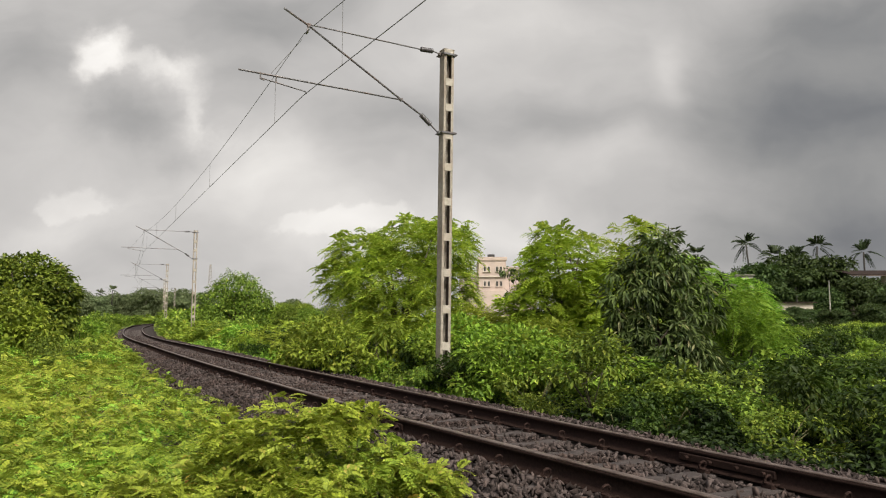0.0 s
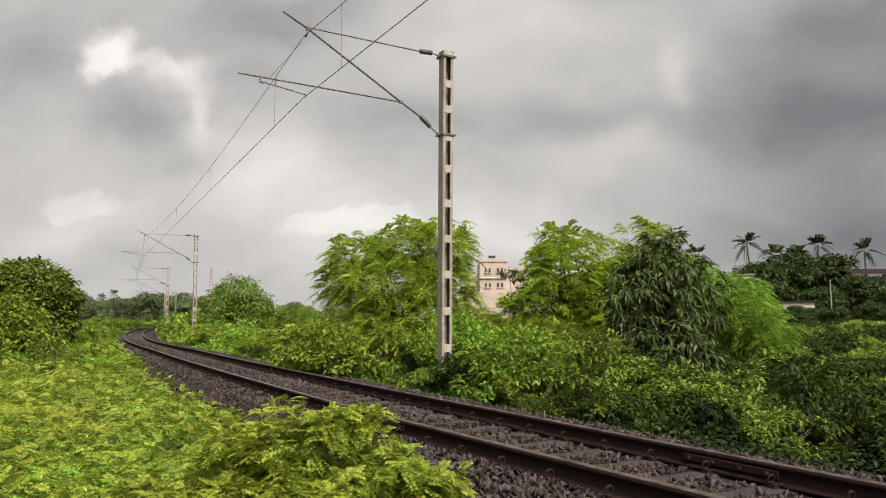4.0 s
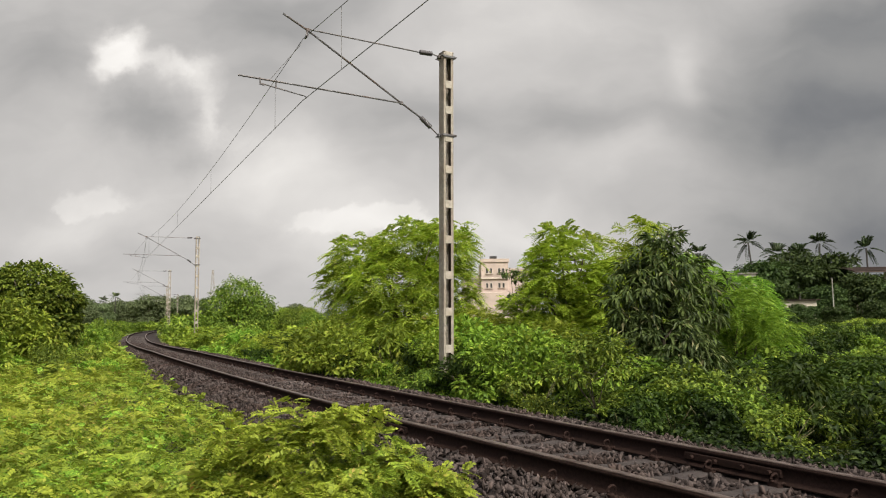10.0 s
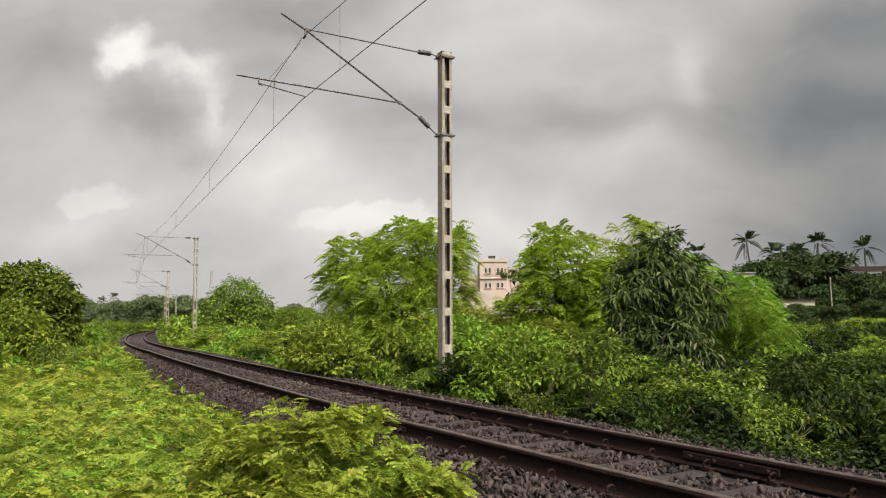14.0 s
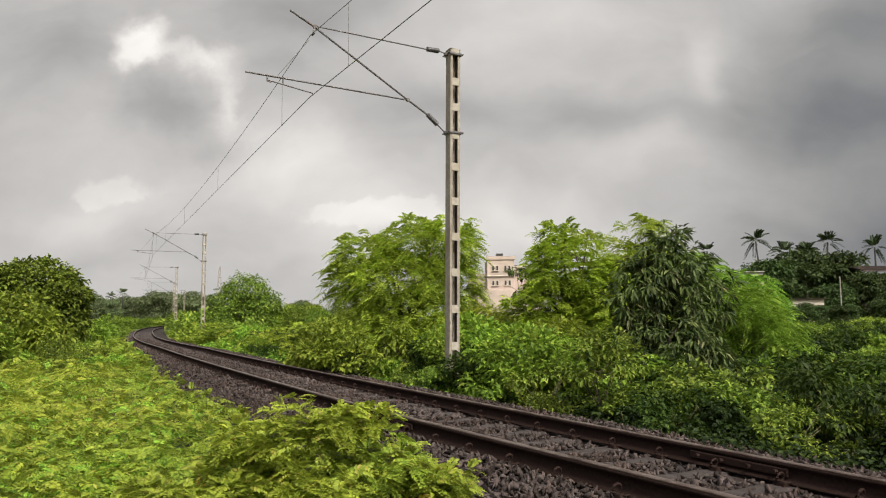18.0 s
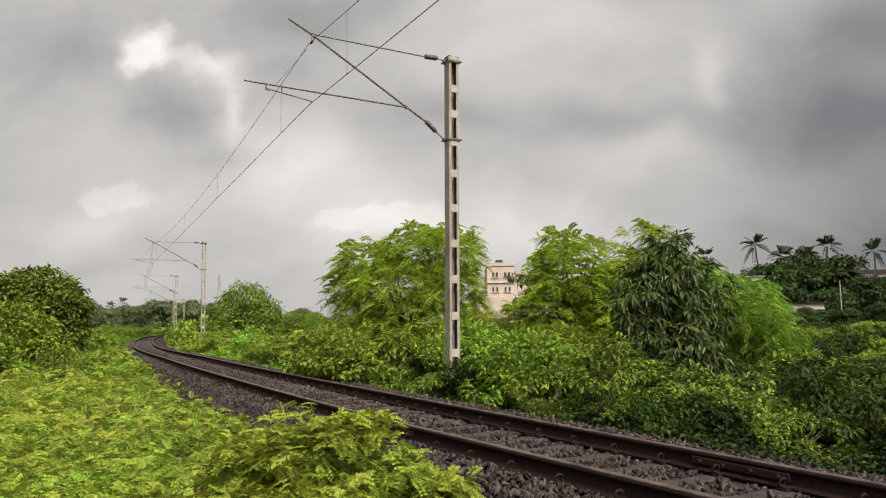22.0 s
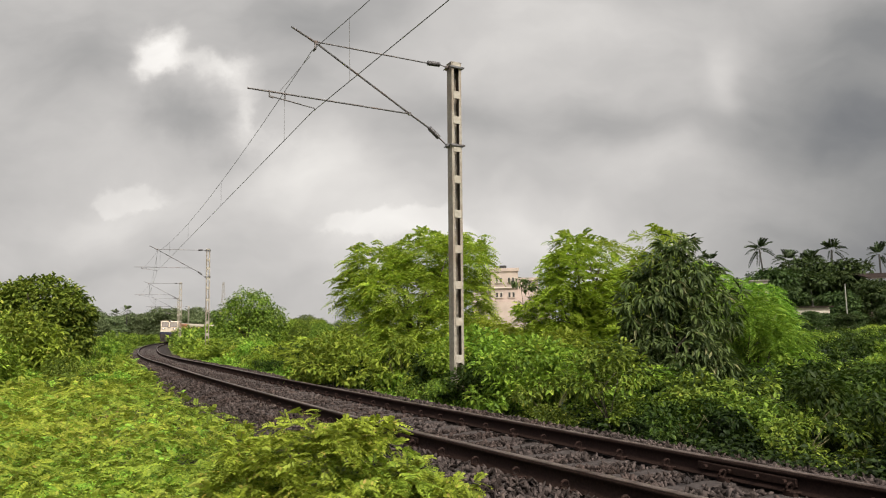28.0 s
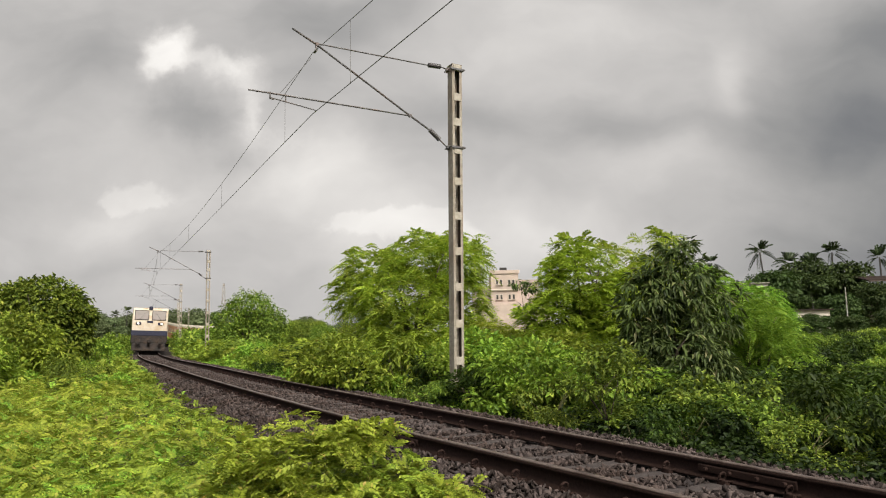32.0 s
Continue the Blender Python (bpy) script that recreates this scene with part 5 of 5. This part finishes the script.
# ---------------------------------------------------------------- sky backdrop
def build_sky():
    m, nt, out = material("overcast_cloud")
    tc = nd(nt, "TexCoord")
    sep = nd(nt, "SeparateXYZ", [(0, tc.outputs["Object"])])
    u = nd(nt, "Math", [(0, sep.outputs[0]), (1, sep.outputs[1])], operation="DIVIDE")
    v = nd(nt, "Math", [(0, sep.outputs[2]), (1, sep.outputs[1])], operation="DIVIDE")
    uv = nd(nt, "CombineXYZ", [(0, u.outputs[0]), (1, v.outputs[0])])
    def remap(sock, a, b, c, d, smooth=False):
        r = nd(nt, "MapRange", [("Value", sock)])
        if smooth:
            r.interpolation_type = "SMOOTHSTEP"
        r.clamp = smooth
        for k, val in (("From Min", a), ("From Max", b), ("To Min", c), ("To Max", d)):
            r.inputs[k].default_value = val
        return r.outputs[0]

    def warped(scale, detail, amount, rough=0.5):
        n = nd(nt, "TexNoise", [("Vector", uv.outputs[0])], Scale=scale, Detail=detail, Roughness=rough)
        c = nd(nt, "VectorMath", [(0, n.outputs["Color"])], operation="SUBTRACT")
        c.inputs[1].default_value = (0.5, 0.5, 0.5)
        k = nd(nt, "VectorMath", [(0, c.outputs[0])], operation="SCALE", Scale=amount)
        return nd(nt, "VectorMath", [(0, uv.outputs[0]), (1, k.outputs[0])], operation="ADD").outputs[0]

    def masses(place, start, items):
        """Adds rounded masses (centre, width, height, gain) to a field."""
        total = start
        for cu, cv, a, b, g in items:
            d = nd(nt, "VectorMath", [(0, place)], operation="SUBTRACT")
            d.inputs[1].default_value = (cu, cv, 0)
            q = nd(nt, "VectorMath", [(0, d.outputs[0])], operation="MULTIPLY")
            q.inputs[1].default_value = (1 / a, 1 / b, 0)
            l2 = nd(nt, "VectorMath", [(0, q.outputs[0]), (1, q.outputs[0])], operation="DOT_PRODUCT")
            ne = nd(nt, "Math", [(0, l2.outputs["Value"])], operation="MULTIPLY")
            ne.inputs[1].default_value = -1.0
            ex = nd(nt, "Math", [(0, ne.outputs[0])], operation="EXPONENT")
            ma = nd(nt, "Math", [(0, ex.outputs[0]), (2, total)], operation="MULTIPLY_ADD")
            ma.inputs[1].default_value = g
            total = ma.outputs[0]
        return total

    def plus(a, b):
        return nd(nt, "Math", [(0, a), (1, b)], operation="ADD").outputs[0]

    slow, quick = warped(4.5, 4.0, 0.16), warped(13.0, 7.0, 0.075, 0.58)
    flat = nd(nt, "VectorMath", [(0, slow)], operation="MULTIPLY")
    flat.inputs[1].default_value = (1.0, 2.0, 1.0)
    broad = nd(nt, "TexNoise", [("Vector", flat.outputs[0])], Scale=5.0, Detail=6.0, Roughness=0.5)
    fine = nd(nt, "TexNoise", [("Vector", quick)], Scale=16.0, Detail=6.0, Roughness=0.55)
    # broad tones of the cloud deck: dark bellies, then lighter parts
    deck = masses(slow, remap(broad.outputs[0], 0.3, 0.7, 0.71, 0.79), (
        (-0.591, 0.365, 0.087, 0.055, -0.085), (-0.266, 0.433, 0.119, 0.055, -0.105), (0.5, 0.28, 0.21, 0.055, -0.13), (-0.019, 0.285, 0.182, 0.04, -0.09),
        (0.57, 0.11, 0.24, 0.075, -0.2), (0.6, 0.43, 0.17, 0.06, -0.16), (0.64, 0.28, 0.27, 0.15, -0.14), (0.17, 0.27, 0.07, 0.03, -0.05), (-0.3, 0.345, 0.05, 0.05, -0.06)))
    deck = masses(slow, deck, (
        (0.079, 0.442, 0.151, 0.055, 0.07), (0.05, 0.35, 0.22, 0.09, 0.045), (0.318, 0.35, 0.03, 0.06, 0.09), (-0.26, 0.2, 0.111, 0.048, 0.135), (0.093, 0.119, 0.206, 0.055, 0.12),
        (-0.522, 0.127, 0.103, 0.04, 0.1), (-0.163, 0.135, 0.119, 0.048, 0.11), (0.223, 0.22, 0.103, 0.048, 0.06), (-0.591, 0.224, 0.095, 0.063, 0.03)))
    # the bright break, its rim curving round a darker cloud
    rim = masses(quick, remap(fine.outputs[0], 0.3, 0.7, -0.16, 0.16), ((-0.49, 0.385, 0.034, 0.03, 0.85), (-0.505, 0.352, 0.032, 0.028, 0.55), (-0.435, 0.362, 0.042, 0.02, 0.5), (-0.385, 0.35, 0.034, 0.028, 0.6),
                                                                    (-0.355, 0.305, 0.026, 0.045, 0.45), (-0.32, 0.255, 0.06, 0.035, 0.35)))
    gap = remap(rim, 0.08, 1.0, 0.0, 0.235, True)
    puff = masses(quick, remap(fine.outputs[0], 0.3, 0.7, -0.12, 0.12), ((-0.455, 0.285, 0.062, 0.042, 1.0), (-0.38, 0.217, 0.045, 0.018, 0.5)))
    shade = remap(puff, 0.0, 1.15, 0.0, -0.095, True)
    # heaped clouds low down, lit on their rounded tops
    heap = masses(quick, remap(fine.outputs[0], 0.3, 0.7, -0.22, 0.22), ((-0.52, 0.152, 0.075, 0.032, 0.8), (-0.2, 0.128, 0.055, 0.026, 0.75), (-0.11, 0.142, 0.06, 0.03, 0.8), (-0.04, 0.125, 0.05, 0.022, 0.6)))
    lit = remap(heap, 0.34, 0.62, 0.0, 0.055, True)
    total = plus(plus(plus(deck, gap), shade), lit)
    tones = [(k / 10, tuple(((k / 10 + 0.055) / 1.055) ** 2.4 * g for g in tint)) for k, tint in (
        (3, (0.96, 1.0, 1.07)), (4, (0.96, 1.0, 1.08)), (5, (0.975, 1.0, 1.05)), (6, (1.005, 1.0, 0.995)), (7, (1.025, 1.0, 0.98)), (8, (1.035, 1.0, 0.97)), (9, (1.035, 1.0, 0.96)), (10, (1.03, 1.0, 0.96)))]
    col = ramp(nt, total, tones)
    e = nd(nt, "Emission", [("Color", col.outputs[0])], Strength=1.0)
    nt.links.new(e.outputs[0], out.inputs[0])
    R = 3900.0
    az = np.radians(np.linspace(-49, 49, 63))
    el = np.radians(np.linspace(-4, 42, 29))
    A, E = np.meshgrid(az, el, indexing="ij")
    V = np.stack([np.sin(A) * np.cos(E), np.cos(A) * np.cos(E), np.sin(E)], -1).reshape(-1, 3) * R
    i, j = np.meshgrid(np.arange(62), np.arange(28), indexing="ij")
    i, j = i.ravel(), j.ravel()
    F = np.c_[i * 29 + j, i * 29 + j + 1, i * 29 + 30 + j, i * 29 + 29 + j]
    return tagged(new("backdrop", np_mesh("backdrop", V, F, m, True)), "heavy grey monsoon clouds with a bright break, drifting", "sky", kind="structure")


# ---------------------------------------------------------------- train
PAINT_CREAM = surface("cream_loco_paint", (0.46, 0.385, 0.295), (0.58, 0.5, 0.4), 8, 1.6, (0.42, 0.31, 0.2), 0.55, 0.08)
PAINT_ORANGE = surface("orange_coach_paint", (0.425, 0.1445, 0.0595), (0.51, 0.1955, 0.085), 8, 1.2, (0.34, 0.136, 0.068), 0.55, 0.05)
PAINT_NAVY = surface("dark_blue_paint", (0.012, 0.014, 0.03), (0.03, 0.03, 0.05), 8, 2, None, 0.5, 0.05)
UNDERFRAME = surface("sooty_underframe", (0.0121, 0.01045, 0.00935), (0.033, 0.0264, 0.0231), 12, 2, (0.0495, 0.033, 0.0231), 0.8, 0.2)
ROOF_GREY = surface("dusty_coach_roof", (0.4, 0.352, 0.264), (0.48, 0.432, 0.336), 6, 0.8, (0.336, 0.272, 0.192), 0.7, 0.1)
# tan base colour paints a reflection into the train's panes
GLASS_DARK = surface("reflection_tinted_glass", (0.16, 0.13, 0.11), (0.22, 0.19, 0.17), 3, 1, None, 0.12, 0.0, gloss=0.5)
mlamp, _nt, _out = material("lit_headlamp")
_e = nd(_nt, "Emission", Strength=3.5)
_e.inputs["Color"].default_value = (1.0, 0.92, 0.8, 1)
_nt.links.new(_e.outputs[0], _out.inputs[0])


def build_loco():
    """Diesel locomotive; its front looks towards -y, the middle of its length is the origin, rails at z = 0."""
    L = 10.4
    t = thing("locomotive", pose(0, 0, 0), "cream diesel locomotive with black lower body and lit headlights", "locomotive")
    bm = bmesh.new()
    box(bm, -1.5, -L + 0.5, 1.55, 1.5, L - 0.3, 3.75, 0.12)
    part("body", bm, PAINT_ORANGE, t, "orange-red long body side")
    bm = bmesh.new()
    prof = [(-L, 1.62), (-L, 2.85), (-L + 0.28, 4.0), (-L + 0.5, 4.12), (-L + 3.2, 4.14), (-L + 3.2, 1.62)]
    rings = []
    for x in (-1.53, 1.53):
        rings.append([bm.verts.new((x, y, z)) for y, z in prof])
    bm.faces.new(rings[0])
    bm.faces.new(rings[1][::-1])
    for k in range(len(prof)):
        j = (k + 1) % len(prof)
        bm.faces.new((rings[0][k], rings[1][k], rings[1][j], rings[0][j]))
    bmesh.ops.recalc_face_normals(bm, faces=bm.faces[:])
    bmesh.ops.bevel(bm, geom=bm.edges[:], offset=0.1, segments=2, affect="EDGES", profile=0.5)
    cab = part("cab", bm, PAINT_CREAM, t, "cream driver's cab")
    lean = math.degrees(math.atan2(0.28, 1.15))
    for sx in (-1, 1):
        bm = bmesh.new()
        box(bm, -0.56, -0.02, -0.42, 0.56, 0.02, 0.42, 0.015)
        w = part("windscreen", bm, GLASS_DARK, t, "large dark windscreen pane")
        w.matrix_basis = pose(sx * 0.74, -L + 0.13, 3.43, -lean, 0, 0)
        bm = bmesh.new()
        for a, b, c, d in ((-0.61, -0.47, 0.61, -0.42), (-0.61, 0.42, 0.61, 0.47), (-0.61, -0.42, -0.56, 0.42), (0.56, -0.42, 0.61, 0.42)):
            box(bm, a, -0.035, b, c, 0.03, d, 0.008)
        part("frame", bm, UNDERFRAME, w)
        bm = bmesh.new()
        tube(bm, [(sx * 0.15, -0.04, -0.4), (-sx * 0.25, -0.045, 0.2)], 0.012, 5)
        part("wiper", bm, UNDERFRAME, w)
        for y in (1.2, 2.3):
            bm = bmesh.new()
            box(bm, sx * 1.53 - 0.02, -L + y, 2.75, sx * 1.53 + 0.02, -L + y + 0.75, 3.4, 0.01)
            part("side_window", bm, GLASS_DARK, t)
        bm = bmesh.new()
        box(bm, sx * 0.95 - 0.26, -L - 0.07, 2.52, sx * 0.95 + 0.2, -L + 0.1, 2.78, 0.04)
        part("lamp_housing", bm, PAINT_NAVY, t)
        bm = bmesh.new()
        tube(bm, [(sx * 1.0, -L - 0.05, 2.65), (sx * 1.0, -L - 0.09, 2.65)], 0.08, 12)
        part("headlight", bm, mlamp, t, "lit round headlight")
        bm = bmesh.new()
        tube(bm, [(sx * 0.95, -L + 0.2, 1.05), (sx * 0.95, -L - 0.45, 1.05), (sx * 0.95, -L - 0.47, 1.05), (sx * 0.95, -L - 0.52, 1.05)], (0.12, 0.12, 0.24, 0.22), 12)
        part("buffer", bm, UNDERFRAME, t)
    bm = bmesh.new()
    box(bm, -0.17, -L + 0.2, 3.9, 0.17, -L + 0.9, 4.26, 0.04)
    part("top_lamp_box", bm, PAINT_NAVY, t)
    bm = bmesh.new()
    box(bm, -0.26, -L - 0.03, 2.72, 0.26, -L + 0.08, 2.92, 0.02)
    part("number_box", bm, PAINT_NAVY, t)
    bm = bmesh.new()
    box(bm, -1.56, -L - 0.03, 1.55, 1.56, -L + 2.0, 2.02, 0.03)
    part("stripe_panel", bm, PAINT_NAVY, t, "dark blue band under the cab")
    bm = bmesh.new()
    box(bm, -1.56, -L - 0.02, 0.85, 1.56, L - 0.3, 1.57, 0.05)
    box(bm, -1.2, -3.2, 0.35, 1.2, 3.2, 1.05, 0.1)
    part("underframe", bm, UNDERFRAME, t)
    bm = bmesh.new()
    vs = box(bm, -1.45, -L - 0.12, 0.16, 1.45, -L + 0.35, 0.9)
    for v in vs:
        if v.co.z > 0.5:
            v.co.y += 0.12
    bmesh.ops.bevel(bm, geom=bm.edges[:], offset=0.05, segments=1, affect="EDGES")
    part("pilot_plate", bm, UNDERFRAME, t, "sooty rail guard plate")
    bm = bmesh.new()
    box(bm, -0.14, -L - 0.55, 0.9, 0.14, -L + 0.1, 1.2, 0.04)
    part("coupler", bm, UNDERFRAME, t)
    bm = bmesh.new()
    box(bm, -0.8, -2.5, 3.74, 0.8, 0.5, 4.05, 0.1)
    box(bm, -0.5, -6.3, 3.74, 0.5, -5.0, 4.25, 0.12)
    part("roof_hatch", bm, UNDERFRAME, t)
    add_bogies(t, (-6.2, 6.2), (-1.9, 0, 1.9), 0.5)
    return t


def add_bogies(t, ys, axles, r):
    for y in ys:
        bm = bmesh.new()
        for sx in (-1, 1):
            box(bm, sx * 1.05 - 0.09, y + axles[0] - 0.7, 0.45, sx * 1.05 + 0.09, y + axles[-1] + 0.7, 0.85, 0.05)
        box(bm, -1.0, y - 0.3, 0.5, 1.0, y + 0.3, 0.95, 0.05)
        b = part("bogie", bm, UNDERFRAME, t)
        for a in axles:
            for sx in (-1, 1):
                bm = bmesh.new()
                tube(bm, [(sx * 0.8, y + a, r), (sx * 0.84, y + a, r), (sx * 0.84, y + a, r), (sx * 0.93, y + a, r)], (r + 0.03, r + 0.03, r, r), 20)
                part("wheel", bm, UNDERFRAME, b)


def build_coach():
    t = thing("passenger_coach", pose(0, 0, 0), "orange passenger coach with dusty pale roof and window band", "railway coach", "coaches of the train")
    bm = bmesh.new()
    box(bm, -1.6, -11.0, 1.1, 1.6, 11.0, 3.3, 0.06)
    part("body", bm, PAINT_ORANGE, t)
    bm = bmesh.new()
    n = 10
    rows = []
    for y in (-11.0, 11.0):
        rows.append([bm.verts.new((-1.6 * math.cos(math.pi * k / n), y, 3.28 + 0.72 * math.sin(math.pi * k / n) ** 0.7)) for k in range(n + 1)])
    for k in range(n):
        bm.faces.new((rows[0][k], rows[0][k + 1], rows[1][k + 1], rows[1][k]))
    bm.faces.new(rows[0])
    bm.faces.new(rows[1][::-1])
    bmesh.ops.recalc_face_normals(bm, faces=bm.faces[:])
    part("roof", bm, ROOF_GREY, t, "dusty pale grey roof")
    for sx in (-1, 1):
        for i in range(9):
            y = -8.4 + i * 1.95
            bm = bmesh.new()
            box(bm, sx * 1.6 - 0.02, y, 2.1, sx * 1.6 + 0.02, y + 1.2, 2.75, 0.01)
            part("window", bm, GLASS_DARK, t)
        for y in (-10.3, 9.5):
            bm = bmesh.new()
            box(bm, sx * 1.6 - 0.02, y, 1.15, sx * 1.6 + 0.03, y + 0.8, 3.1, 0.02)
            part("door", bm, PAINT_CREAM, t)
    bm = bmesh.new()
    box(bm, -1.3, -8.0, 0.5, 1.3, 8.0, 1.1, 0.05)
    box(bm, -0.5, -11.4, 1.2, 0.5, 11.4, 3.2, 0.04)
    part("underframe", bm, UNDERFRAME, t)
    add_bogies(t, (-7.5, 7.5), (-1.3, 1.3), 0.46)
    return t


# ---------------------------------------------------------------- build
build_ground()
ballast = build_track()
build_line()
swaying = build_big_trees()
build_shrubs()
build_near_cover()
front_bush = build_front_bush()
build_far()
build_palms()
build_houses()
build_posts()
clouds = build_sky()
loco = build_loco()
first_coach = build_coach()
coaches = [first_coach] + [copy_thing(first_coach, pose(0, 0, 0)) for _ in range(5)]
build_stones(ballast)


def front_at(t):
    """How far along the line the locomotive's front is."""
    return 65.5 + 18.6 * (32 - t)


def riding(s, half):
    """The pose of a vehicle whose middle is at s, carried by two bogies."""
    a, b = Vector(on_track(s - half)[0]), Vector(on_track(s + half)[0])
    d = b - a
    return Matrix.LocRotScale((a + b) / 2 + Vector((0, 0, CANT / 2)), Euler((0, math.atan2(CANT, 1.74), math.atan2(-d.x, d.y))), None)


def motions():
    times = [0, 6, 12, 18, 22] + [24 + 0.5 * i for i in range(17)]
    walk(loco, [(t, riding(front_at(t) + 10.6, 6.2)) for t in times])
    for i, c in enumerate(coaches):
        walk(c, [(t, riding(front_at(t) + 21.6 + 11.4 + 22.8 * i, 7.5)) for t in times])
    # trees leaning slowly in the wind: seconds and degrees
    gust = ((0, -1.2), (3, 0.6), (5.5, 1.8), (7, 0.6), (9, 0.1), (12, -0.9), (14, -1.8), (17, -2.3), (20, -2.2), (22, -1.2), (24, 0.0), (26, 1.6), (28, 2.8), (29.5, 1.2), (31, 2.5), (32, 2.4))
    gust_b = ((0, 0.4), (3, -0.8), (6, -1.5), (9, -0.4), (13, -2.2), (16, -2.0), (19, -1.8), (23, 0.0), (26, 1.8), (28, 3.0), (30, 1.2), (32, 0.3))
    for tree, rows, gain in ((swaying[0], gust_b, 0.8), (swaying[1], gust, 0.9), (swaying[2], gust, 0.8), (swaying[3], gust, 0.25)):
        home = tree.matrix_world.copy()
        walk(tree, [(t, home @ pose(0, 0, 0, 0, a * gain, 0)) for t, a in rows])
    axis = Vector((0.835, 3.532, -2.662))
    turn = axis.length
    axis.normalize()
    walk(clouds, [(t, Matrix.Rotation(radians(turn * t / 32), 4, axis)) for t in (0, 8, 16, 24, 32)])


motions()
